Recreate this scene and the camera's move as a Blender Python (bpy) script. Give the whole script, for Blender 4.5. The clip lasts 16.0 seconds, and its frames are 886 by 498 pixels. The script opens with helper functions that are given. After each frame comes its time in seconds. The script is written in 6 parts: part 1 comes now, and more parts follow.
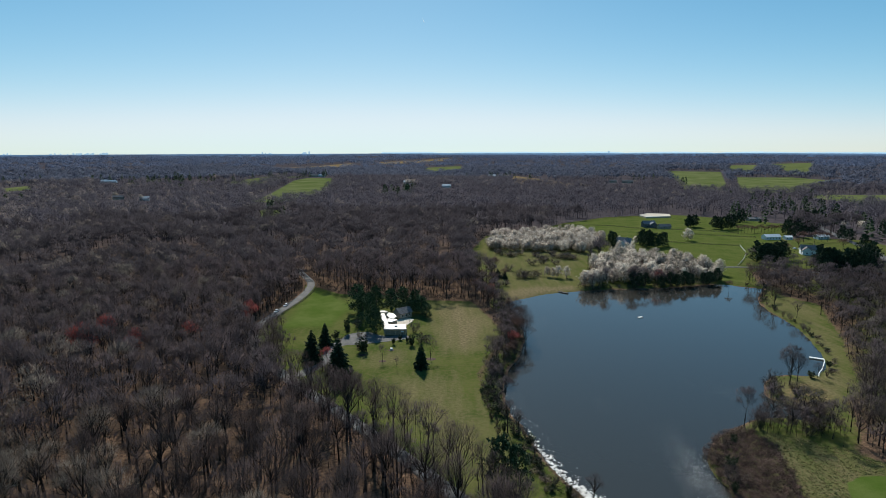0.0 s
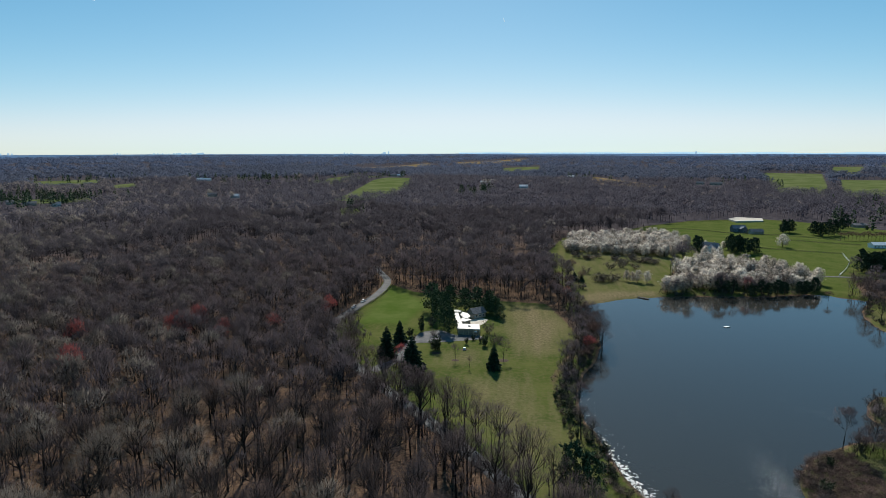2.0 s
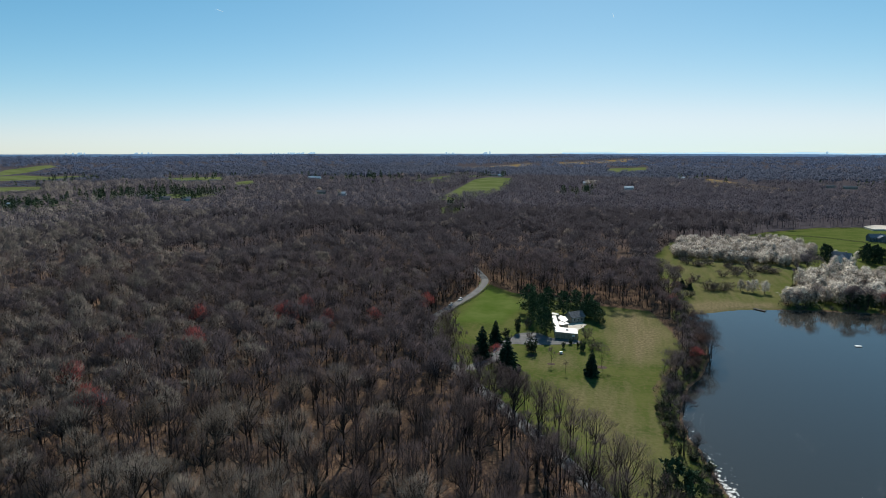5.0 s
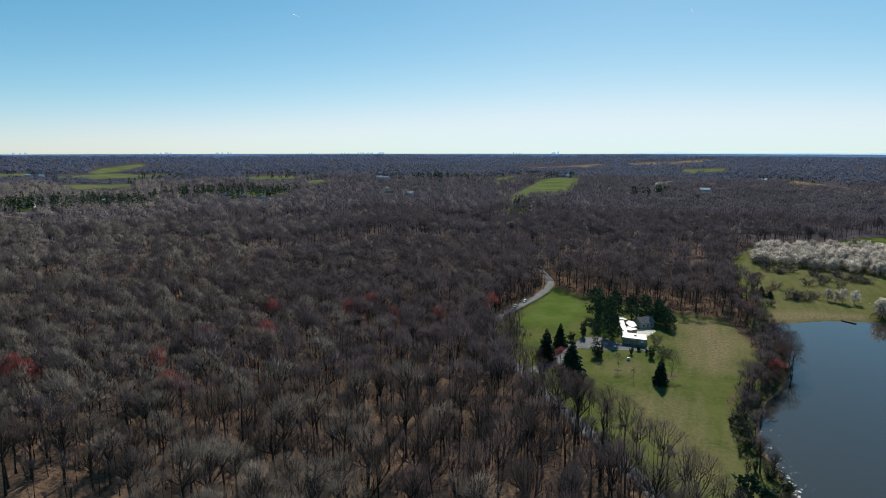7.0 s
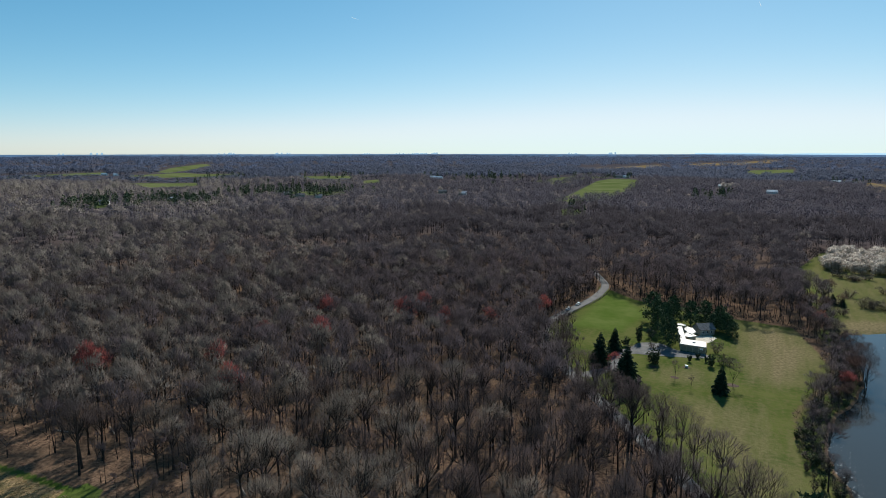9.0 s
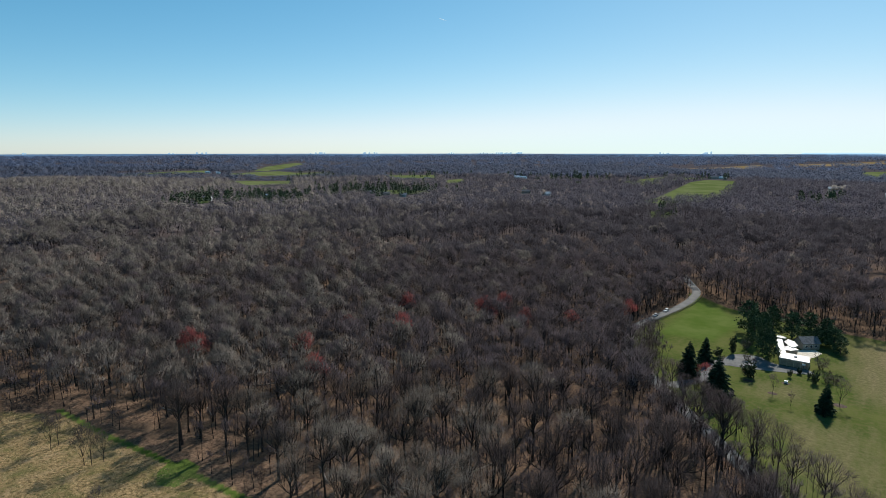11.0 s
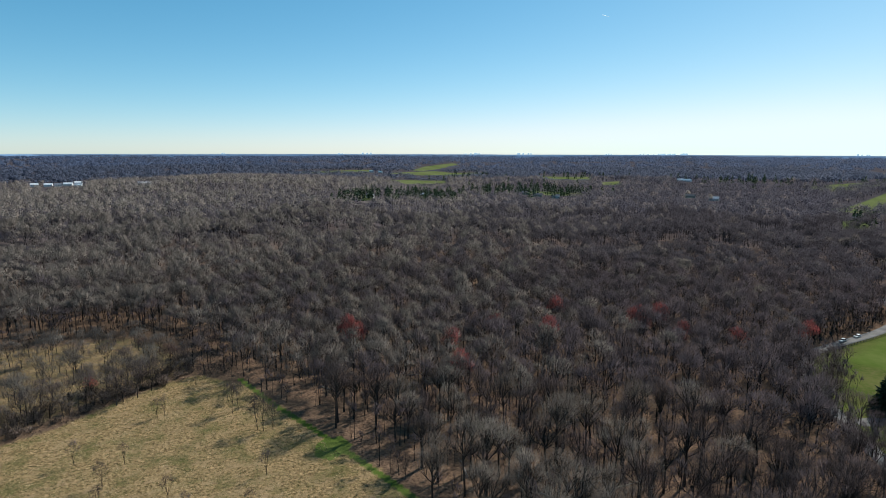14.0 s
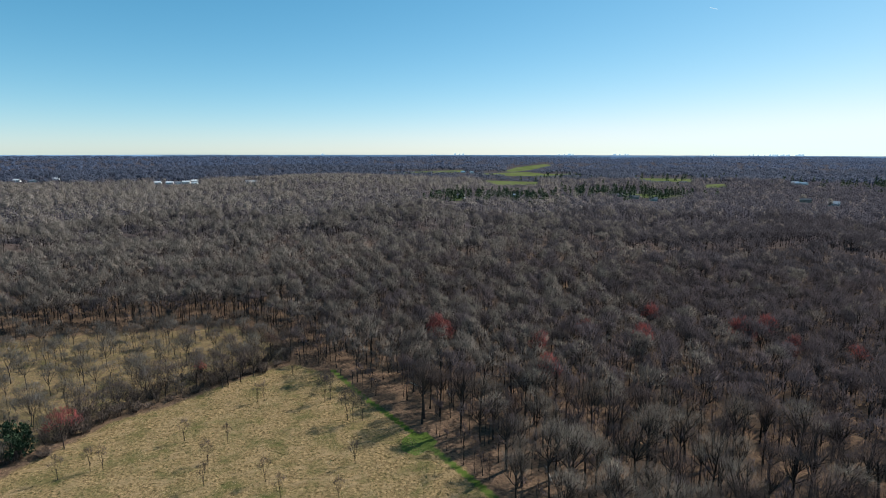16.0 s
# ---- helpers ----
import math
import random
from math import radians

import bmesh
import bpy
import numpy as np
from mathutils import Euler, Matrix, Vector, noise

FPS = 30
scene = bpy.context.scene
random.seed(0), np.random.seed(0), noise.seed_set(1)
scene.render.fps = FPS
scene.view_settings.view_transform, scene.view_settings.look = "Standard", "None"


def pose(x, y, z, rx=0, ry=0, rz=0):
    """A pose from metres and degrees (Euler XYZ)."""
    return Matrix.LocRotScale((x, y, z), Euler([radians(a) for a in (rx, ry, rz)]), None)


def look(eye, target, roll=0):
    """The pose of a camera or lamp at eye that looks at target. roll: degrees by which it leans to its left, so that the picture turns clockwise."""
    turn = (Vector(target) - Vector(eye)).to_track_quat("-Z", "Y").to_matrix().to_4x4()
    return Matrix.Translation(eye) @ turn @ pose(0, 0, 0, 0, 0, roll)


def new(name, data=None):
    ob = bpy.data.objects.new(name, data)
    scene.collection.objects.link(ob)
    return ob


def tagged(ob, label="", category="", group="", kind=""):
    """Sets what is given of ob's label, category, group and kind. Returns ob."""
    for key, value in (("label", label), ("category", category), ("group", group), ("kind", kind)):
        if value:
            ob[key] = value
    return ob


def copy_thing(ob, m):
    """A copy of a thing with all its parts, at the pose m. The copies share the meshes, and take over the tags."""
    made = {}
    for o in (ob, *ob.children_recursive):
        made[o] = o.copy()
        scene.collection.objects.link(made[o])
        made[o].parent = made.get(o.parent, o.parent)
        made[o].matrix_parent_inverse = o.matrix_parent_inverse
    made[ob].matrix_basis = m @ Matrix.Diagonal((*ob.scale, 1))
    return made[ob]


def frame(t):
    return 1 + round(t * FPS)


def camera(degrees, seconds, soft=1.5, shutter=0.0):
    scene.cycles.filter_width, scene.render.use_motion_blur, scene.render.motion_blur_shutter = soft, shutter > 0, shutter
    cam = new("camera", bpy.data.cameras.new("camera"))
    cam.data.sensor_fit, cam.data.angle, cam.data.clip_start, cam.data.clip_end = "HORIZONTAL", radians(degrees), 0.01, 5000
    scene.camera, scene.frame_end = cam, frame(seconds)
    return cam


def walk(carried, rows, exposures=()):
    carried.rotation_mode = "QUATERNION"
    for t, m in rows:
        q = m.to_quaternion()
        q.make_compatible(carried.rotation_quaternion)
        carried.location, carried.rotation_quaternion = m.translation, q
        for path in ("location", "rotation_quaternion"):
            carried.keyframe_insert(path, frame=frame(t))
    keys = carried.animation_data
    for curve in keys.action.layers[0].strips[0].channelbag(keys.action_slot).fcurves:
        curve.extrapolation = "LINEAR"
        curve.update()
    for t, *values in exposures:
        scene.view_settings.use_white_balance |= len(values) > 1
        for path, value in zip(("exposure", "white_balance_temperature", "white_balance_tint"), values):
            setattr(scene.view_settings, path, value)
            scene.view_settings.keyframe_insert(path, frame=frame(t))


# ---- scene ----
# ---------------------------------------------------------------- camera
H = 95.0
cam = camera(75.1, 16.0, soft=0.6)
TURNS = [  # seconds, yaw, pitch, roll
    (0.0, 0.00, -9.77, -0.10), (0.5, 1.88, -9.76, -0.11), (1.0, 3.76, -9.75, -0.11), (1.5, 5.67, -9.74, -0.09),
    (2.0, 7.58, -9.74, -0.07), (2.5, 9.30, -9.74, -0.07), (3.0, 10.90, -9.74, -0.05), (3.5, 12.53, -9.74, -0.06),
    (4.0, 14.17, -9.74, -0.04), (6.5, 22.48, -9.75, 0.01), (7.0, 24.05, -9.74, 0.01), (7.5, 25.36, -9.74, -0.01),
    (8.0, 26.61, -9.74, -0.02), (8.5, 27.86, -9.72, -0.01), (11.0, 37.56, -9.75, 0.01), (11.5, 40.05, -9.75, 0.03),
    (12.0, 42.54, -9.76, 0.07), (12.5, 45.00, -9.75, 0.07), (13.0, 47.50, -9.73, 0.03), (13.5, 50.04, -9.71, 0.05),
    (14.0, 52.58, -9.68, 0.11), (14.5, 55.06, -9.67, 0.11), (15.0, 57.52, -9.66, 0.11), (15.5, 59.62, -9.66, 0.11),
    (16.0, 61.59, -9.63, 0.09)]
walk(cam, [(t, pose(0, 0, H, 90 + pitch, -roll, yaw)) for t, yaw, pitch, roll in TURNS],
     exposures=((0, 0.28, 6500, 8), (8.5, 0.34, 6500, 8), (16, 0.54, 6500, 8)))

# ---------------------------------------------------------------- world and sun
SUN_LEFT, SUN_HIGH = 7.0, 40.0
world = bpy.data.worlds.new("sky")
scene.world = world
world.use_nodes = True
wn = world.node_tree.nodes
sky = wn.new("ShaderNodeTexSky")
sky.sky_type, sky.sun_disc = "NISHITA", False
sky.sun_elevation, sky.sun_rotation = radians(SUN_HIGH), radians(-SUN_LEFT)
sky.air_density, sky.dust_density, sky.ozone_density, sky.altitude = 1.0, 2.4, 1.8, 3200
grade = wn.new("ShaderNodeSeparateColor")
level = wn.new("ShaderNodeVectorMath")
level.operation = "SCALE"
level.inputs["Scale"].default_value = 0.15
again = wn.new("ShaderNodeCombineColor")
raised = wn.new("ShaderNodeVectorMath")
raised.operation = "SCALE"
raised.inputs["Scale"].default_value = 1 / 0.15
wire = world.node_tree.links.new
wire(sky.outputs[0], level.inputs[0])
wire(level.outputs[0], grade.inputs[0])
for k, (gain, power, most) in enumerate(((1.06, 1.36, 1.14), (1.06, 0.84, 1.36), (1.10, 0.76, 1.48))):
    g = wn.new("ShaderNodeMath")
    g.operation = "POWER"
    g.inputs[1].default_value = power
    wire(grade.outputs[k], g.inputs[0])
    tint = wn.new("ShaderNodeMath")
    tint.operation = "MULTIPLY"
    tint.inputs[1].default_value = gain
    wire(g.outputs[0], tint.inputs[0])
    soft = wn.new("ShaderNodeMath")
    soft.operation = "SMOOTH_MIN"
    soft.inputs[1].default_value, soft.inputs[2].default_value = most, 0.7
    wire(tint.outputs[0], soft.inputs[0])
    wire(soft.outputs[0], again.inputs[k])
wire(again.outputs[0], raised.inputs[0])
wire(raised.outputs[0], wn["Background"].inputs[0])
wn["Background"].inputs[1].default_value = 0.080
lamp = bpy.data.lights.new("sun", "SUN")
lamp.energy, lamp.angle, lamp.color = 4.5, radians(0.53), (1.0, 0.955, 0.89)
az, el = radians(SUN_LEFT), radians(SUN_HIGH)
SUN_WAY = Vector((-math.sin(az) * math.cos(el), math.cos(az) * math.cos(el), math.sin(el)))
sun = new("sun", lamp)
sun.matrix_world = look(SUN_WAY * 900, (0, 0, 0))

# ---------------------------------------------------------------- materials


def material(name, a, b, size=2.0, fine=None, rough=0.9, bump=0.0, metal=0.0, spread=0.18, mid=0.5, spec=0.2, per_object=0.0):
    """A surface whose colour wanders from a to b over `size` metres, with a finer grain over `fine` metres."""
    m = bpy.data.materials.new(name)
    m.use_nodes = True
    nt = m.node_tree
    n, link = nt.nodes, nt.links.new
    out = n["Principled BSDF"]
    out.inputs["Roughness"].default_value = rough
    out.inputs["Metallic"].default_value = metal
    out.inputs["Specular IOR Level"].default_value = spec
    where = n.new("ShaderNodeNewGeometry")
    big = n.new("ShaderNodeTexNoise")
    big.inputs["Scale"].default_value, big.inputs["Detail"].default_value = 1.0 / size, 4
    link(where.outputs["Position"], big.inputs["Vector"])
    small = n.new("ShaderNodeTexNoise")
    small.inputs["Scale"].default_value, small.inputs["Detail"].default_value = 1.0 / (fine or size / 7), 3
    link(where.outputs["Position"], small.inputs["Vector"])
    both = n.new("ShaderNodeMath")
    both.operation = "MULTIPLY_ADD"
    link(small.outputs["Fac"], both.inputs[0])
    both.inputs[1].default_value = 0.6
    link(big.outputs["Fac"], both.inputs[2])
    ramp = n.new("ShaderNodeMapRange")
    ramp.inputs["From Min"].default_value, ramp.inputs["From Max"].default_value = mid + 0.3 - spread, mid + 0.3 + spread
    link(both.outputs[0], ramp.inputs["Value"])
    value = ramp.outputs[0]
    if per_object:
        info = n.new("ShaderNodeObjectInfo")
        add = n.new("ShaderNodeMath")
        add.operation = "MULTIPLY_ADD"
        link(info.outputs["Random"], add.inputs[0])
        add.inputs[1].default_value = per_object
        link(value, add.inputs[2])
        less = n.new("ShaderNodeMath")
        less.operation, less.use_clamp = "SUBTRACT", True
        link(add.outputs[0], less.inputs[0])
        less.inputs[1].default_value = per_object / 2
        value = less.outputs[0]
    mix = n.new("ShaderNodeMix")
    mix.data_type = "RGBA"
    mix.inputs[6].default_value, mix.inputs[7].default_value = (*a, 1), (*b, 1)
    link(value, mix.inputs[0])
    link(mix.outputs[2], out.inputs["Base Color"])
    if bump:
        rise = n.new("ShaderNodeBump")
        rise.inputs["Strength"].default_value, rise.inputs["Distance"].default_value = 1.0, bump
        link(both.outputs[0], rise.inputs["Height"])
        link(rise.outputs[0], out.inputs["Normal"])
    return m


def massed(m, own=0.35, through_light=0.3):
    """Shades thin twigs as the rounded clumps that they make up, with a little of each twig's own face and of the light between them."""
    n, link = m.node_tree.nodes, m.node_tree.links.new
    clump = n.new("ShaderNodeAttribute")
    clump.attribute_name = "clump"
    turn = n.new("ShaderNodeVectorTransform")
    turn.vector_type, turn.convert_from, turn.convert_to = "NORMAL", "OBJECT", "WORLD"
    link(clump.outputs["Vector"], turn.inputs[0])
    face = n.new("ShaderNodeNewGeometry")
    add = n.new("ShaderNodeVectorMath")
    add.operation = "MULTIPLY_ADD"
    add.inputs[1].default_value = (own, own, own)
    link(face.outputs["Normal"], add.inputs[0])
    link(turn.outputs[0], add.inputs[2])
    unit = n.new("ShaderNodeVectorMath")
    unit.operation = "NORMALIZE"
    link(add.outputs[0], unit.inputs[0])
    out = n["Principled BSDF"]
    link(unit.outputs[0], out.inputs["Normal"])
    thin = n.new("ShaderNodeBsdfTranslucent")
    link(out.inputs["Base Color"].links[0].from_socket, thin.inputs["Color"])
    mix = n.new("ShaderNodeMixShader")
    mix.inputs[0].default_value = through_light
    link(out.outputs[0], mix.inputs[1])
    link(thin.outputs[0], mix.inputs[2])
    link(mix.outputs[0], n["Material Output"].inputs["Surface"])
    return m


BARK = material("bark", (0.017, 0.013, 0.011), (0.058, 0.046, 0.038), 6, 0.5, per_object=0.5)
TWIGS = massed(material("twigs", (0.049, 0.038, 0.038), (0.123, 0.097, 0.097), 14, 2.0, per_object=0.6))
WOOD_BOUGH = material("woodland_boughs", (0.018, 0.014, 0.012), (0.055, 0.044, 0.038), 9, 2)
WOOD_MID = massed(material("woodland_twigs", (0.063, 0.052, 0.055), (0.132, 0.108, 0.117), 10, 4, spread=0.22), 0.2, 0.2)
# Aerial haze is mixed into these base colours, bluer with each farther ring.
WOOD_BACK = massed(material("haze_greyed_woodland_twigs", (0.051, 0.045, 0.052), (0.085, 0.074, 0.085), 26, 9, spread=0.24), 0.08, 0.3)
WOOD_FAR = massed(material("haze_tinted_far_twigs", (0.045, 0.042, 0.054), (0.073, 0.068, 0.087), 50, 14, spread=0.24), 0.08, 0.3)
WOOD_EDGE = massed(material("haze_tinted_horizon_twigs", (0.049, 0.070, 0.124), (0.081, 0.111, 0.181), 140, 30, spread=0.26), 0.08, 0.3)
WOOD_HALF = massed(material("haze_tinted_distant_twigs", (0.046, 0.057, 0.089), (0.072, 0.087, 0.129), 90, 20, spread=0.24), 0.08, 0.3)
# Tan of budding crowns, lightened further in place of side light from the sun.
WOOD_BUDDING = massed(material("budding_sidelit_woodland_twigs", (0.119, 0.102, 0.091), (0.214, 0.187, 0.164), 24, 6, spread=0.22), 0.15, 0.15)
BUDDING = massed(material("budding_sidelit_twigs", (0.121, 0.102, 0.087), (0.294, 0.259, 0.223), 14, 2.0, per_object=0.6))
RUSSET = material("russet_heath_twigs", (0.062, 0.038, 0.030), (0.150, 0.095, 0.075), 3, 0.6, per_object=0.5)
GREY_TWIGS = massed(material("pale_grey_twigs", (0.095, 0.083, 0.075), (0.191, 0.173, 0.156), 8, 1.5, per_object=0.6))
RED_BUDS = massed(material("red_maple_buds", (0.216, 0.053, 0.050), (0.360, 0.104, 0.098), 3, 0.6))
NEEDLES = material("spruce_needles", (0.014, 0.030, 0.017), (0.04, 0.068, 0.034), 2.5, 0.5)
PINE = material("pine_needles", (0.030, 0.053, 0.024), (0.090, 0.128, 0.057), 3, 0.6)
BLOSSOM = massed(material("pear_blossom", (0.27, 0.225, 0.185), (0.76, 0.69, 0.60), 2.2, 0.6, per_object=0.8), 0.35, 0.3)
SHRUB = material("bare_shrub_twigs", (0.06, 0.045, 0.037), (0.155, 0.115, 0.095), 4, 0.8, per_object=0.6)
SHRUB_GREEN = material("evergreen_shrub_leaves", (0.03, 0.04, 0.018), (0.085, 0.095, 0.045), 3, 0.6)
ASPHALT = material("worn_asphalt", (0.086, 0.084, 0.083), (0.145, 0.141, 0.137), 5, 0.6, bump=0.01)

# ---------------------------------------------------------------- the lie of the land
POND = [(39, 352), (43, 330), (43, 303), (41, 280), (36, 259), (28, 238), (25, 220), (25, 202), (29, 181), (33, 163),
        (39, 147), (43, 136), (54, 120), (71, 128), (81, 146), (81, 158), (84, 170), (91, 179), (102, 188), (114, 194),
        (126, 195), (134, 190), (137, 197), (131, 206), (127, 211), (133, 226), (146, 235), (161, 235), (176, 254),
        (182, 270), (190, 292), (194, 315), (195, 338), (204, 362), (221, 388), (209, 398), (198, 404), (154, 392),
        (126, 389), (95, 384), (73, 378), (54, 366)]
LAWN = [(-99, 404), (-70, 376), (-31, 361), (18, 355), (27, 317), (31, 291), (24, 265), (15, 236), (15, 213), (19, 185),
        (24, 168), (33, 149), (37, 128), (11, 128), (2, 147), (-15, 170), (-38, 199), (-62, 225), (-88, 262), (-99, 292),
        (-97, 337), (-92, 369)]
ROAD = [(-122, 470), (-108, 436), (-96, 408), (-93, 385), (-94, 359), (-99, 325), (-101, 298), (-94, 272), (-81, 250), (-56, 219), (-28, 186),
        (-11, 165), (2, 148), (18, 128), (40, 98), (66, 60)]
CROSS = [(28, 549), (48, 640), (140, 670), (180, 640), (150, 554), (137, 509), (115, 448), (93, 384), (66, 374), (39, 352), (37, 383), (28, 428)]
PASTURE = [(120, 700), (160, 752), (229, 813), (331, 850), (405, 786), (440, 710), (330, 560), (251, 468), (225, 400), (197, 399),
           (200, 440), (200, 500), (190, 560), (170, 620)]
YARDS = [(298, 548), (388, 616), (440, 590), (420, 480), (372, 430), (310, 450), (267, 456), (240, 440)]
SHORE_GREEN = [(218, 382), (225, 362), (233, 345), (216, 310), (203, 281), (184, 249), (169, 218), (152, 213), (150, 224), (172, 249),
               (182, 271), (194, 314), (196, 339)]
NEAR_POINT = [(101, 186), (114, 181), (127, 173), (136, 163), (138, 151), (120, 120), (72, 110), (81, 145), (80, 157), (83, 168)]
BANK_LAWN = [(128, 211), (137, 225), (150, 231), (164, 238), (172, 248), (178, 246), (166, 218), (152, 206), (143, 191), (134, 201)]
GREEN = [(116, 152), (123, 156), (136, 156), (140, 148), (124, 130), (110, 140)]
MEADOW = [(-190, -54), (-198, -40), (-206, -33), (-214, -23), (-224, -12), (-229, 7), (-240, 28), (-248, 46), (-250, 59), (-226, 72),
          (-196, 76), (-166, 80), (-145, 82), (-119, 83), (-102, 78), (-90, 10), (-130, -60)]
WILD = [(-355, -97), (-357, -65), (-356, -40), (-339, 13), (-329, 50), (-297, 66), (-262, 68), (-250, 59), (-240, 28), (-224, -12),
        (-206, -33), (-190, -57), (-240, -120)]
TRACK = [(-236, 72), (-202, 74), (-179, 77), (-161, 79), (-143, 80.5), (-128, 82), (-112, 83)]
DRIVE = [(-64, 236), (-56, 249), (-57, 262), (-56, 271), (-52, 282), (-49, 290), (-40, 293), (-32, 287.2), (-19, 287.2), (-18, 282),
         (-33, 276), (-43, 273), (-50, 271), (-52, 260), (-51, 249), (-60, 232)]
GROVE_BACK = [(40, 546), (88, 533), (137, 526), (175, 607), (148, 650), (54, 632)]
GROVE_SHORE = [(98, 392), (125, 397), (157, 402), (205, 414), (221, 450), (193, 489), (148, 500), (120, 459)]
HAMLET = [(130, 500), (190, 480), (240, 540), (260, 640), (180, 640)]
ARENA = [(282, 826), (302, 849), (330, 837), (321, 809), (283, 800)]
FIELDS = []


def field(*corners):
    FIELDS.append(list(corners))


field((-357, 1051), (-358, 1168), (-413, 1605), (-404, 1735), (-326, 1725), (-284, 1527), (-250, 1141), (-279, 1081), (-318, 1036))
field((-577, 1524), (-526, 1905), (-443, 1792), (-485, 1448))
field((-290, 906), (-275, 947), (-244, 889), (-224, 774), (-240, 767))
field((-1003, 1311), (-990, 1330), (-960, 1317), (-950, 1290))
field((-83, 2703), (87, 2864), (75, 2314), (-52, 2235))
field((240, 2037), (345, 1635), (413, 1532), (319, 1514), (196, 1595))
field((835, 2177), (1009, 2112), (697, 1410), (594, 1412))
field((938, 1855), (1107, 1845), (1150, 1665), (806, 1340), (701, 1360))
field((1201, 2445), (1360, 2520), (1085, 2045), (1021, 2055))
field((1537, 2750), (1841, 2892), (1225, 1950), (1178, 1967))
field((823, 1281), (1017, 1213), (798, 949), (776, 1206))
field((-767, 2517), (-491, 3090), (-435, 2952), (-655, 2375))
field((-382, 3190), (23, 3747), (55, 3516), (-305, 3034))
field((-2016, 788), (-2078, 959), (-2140, 1255), (-1972, 1170), (-2009, 927))
field((-1902, 1168), (-1979, 1472), (-1845, 1459), (-1797, 1647), (-1703, 1402), (-1763, 1232))
field((-2080, 1423), (-2360, 1684), (-2528, 1998), (-2430, 1970), (-2285, 1770), (-1985, 1402))
field((-1586, 984), (-1437, 1109), (-1311, 1016), (-1356, 908))
field((-1439, 1515), (-1270, 1615), (-1128, 1430), (-1203, 1359))
field((-959, 943), (-931, 987), (-823, 1021), (-791, 973), (-846, 932))
field((-1005, 556), (-1011, 597), (-930, 542), (-931, 518))
field((-999, 1307), (-1004, 1401), (-907, 1275), (-925, 1222))


def inside(poly, x, y):
    """Metres inside the outline (negative: outside), for arrays of x and y."""
    p = np.array(poly, float)
    q = np.roll(p, -1, 0)
    near = np.full(np.shape(x), 1e9)
    odd = np.zeros(np.shape(x), bool)
    for (ax, ay), (bx, by) in zip(p, q):
        dx, dy = bx - ax, by - ay
        k = np.clip(((x - ax) * dx + (y - ay) * dy) / (dx * dx + dy * dy), 0, 1)
        near = np.minimum(near, np.hypot(x - ax - k * dx, y - ay - k * dy))
        if ay != by:
            odd ^= ((ay > y) != (by > y)) & (x < (bx - ax) * (y - ay) / (by - ay) + ax)
    return np.where(odd, near, -near)


def from_line(line, x, y):
    """Metres from an open line, for arrays of x and y."""
    near = np.full(np.shape(x), 1e9)
    for (ax, ay), (bx, by) in zip(line, line[1:]):
        dx, dy = bx - ax, by - ay
        k = np.clip(((x - ax) * dx + (y - ay) * dy) / (dx * dx + dy * dy), 0, 1)
        near = np.minimum(near, np.hypot(x - ax - k * dx, y - ay - k * dy))
    return near


def rounded(points, closed, step):
    """A smooth line through the corner points, with a point every `step` metres or so."""
    p = [Vector(a) for a in points]
    n = len(p)
    made = []
    for i in range(n if closed else n - 1):
        a, b, c, d = (p[(i + k) % n] if closed else p[min(max(i + k, 0), n - 1)] for k in (-1, 0, 1, 2))
        parts = max(1, int((c - b).length / step))
        for j in range(parts):
            t = j / parts
            made.append(0.5 * ((2 * b) + (c - a) * t + (2 * a - 5 * b + 4 * c - d) * t * t + (3 * b - a - 3 * c + d) * t ** 3))
    if not closed:
        made.append(p[-1])
    return [(v.x, v.y) for v in made]


def ragged(line, size, seed):
    """The same line, wandering by up to `size` metres."""
    made = []
    for x, y in line:
        n = noise.noise_vector(Vector((x * 0.13, y * 0.13, seed))) + 0.6 * noise.noise_vector(Vector((x * 0.4, y * 0.4, seed)))
        made.append((x + n.x * size, y + n.y * size))
    return made


WATER = -0.8
SHORE = ragged(rounded(POND, True, 4), 1.3, 3)
ROAD_LINE = rounded(ROAD, False, 5)


def terrain(x, y):
    """Height of the land: flat by the pond, rolling and slowly rising with distance."""
    x, y = np.asarray(x, float), np.asarray(y, float)
    r = np.hypot(x, y)
    s = np.clip((r - 900) / 3900, 0, 1)
    z = 40 * s * s * (3 - 2 * s)
    far = np.clip((r - 450) / 900, 0, 1)
    z = z + far * (3.5 * np.sin(x / 170 + 1.3) * np.cos(y / 210 + .4) + 4.5 * np.sin(x / 410 + y / 530) + 3 * np.sin(y / 290 - x / 600 + 2))
    wood = np.clip((r - 420) / 150, 0, 1) * np.clip((920 - r) / 120, 0, 1) * np.clip((np.degrees(np.arctan2(-x, y)) - 8) / 10, 0, 1)
    z = z + wood * (4.2 * np.sin(x / 41 + y / 66 + 1) + 3.6 * np.sin(y / 37 - x / 73 + 2.2) + 2.4 * np.sin(x / 24 - y / 29))
    z = z + wood * 9 * np.exp(-(((x + 400) / 120) ** 2 + ((y - 380) / 90) ** 2)) - wood * 9 * np.exp(-(((x + 520) / 130) ** 2 + ((y - 480) / 90) ** 2))
    return z + 30 * np.exp(-(((x + 1230) / 330) ** 2 + ((y - 420) / 260) ** 2))


def height(x, y):
    return float(terrain(x, y))


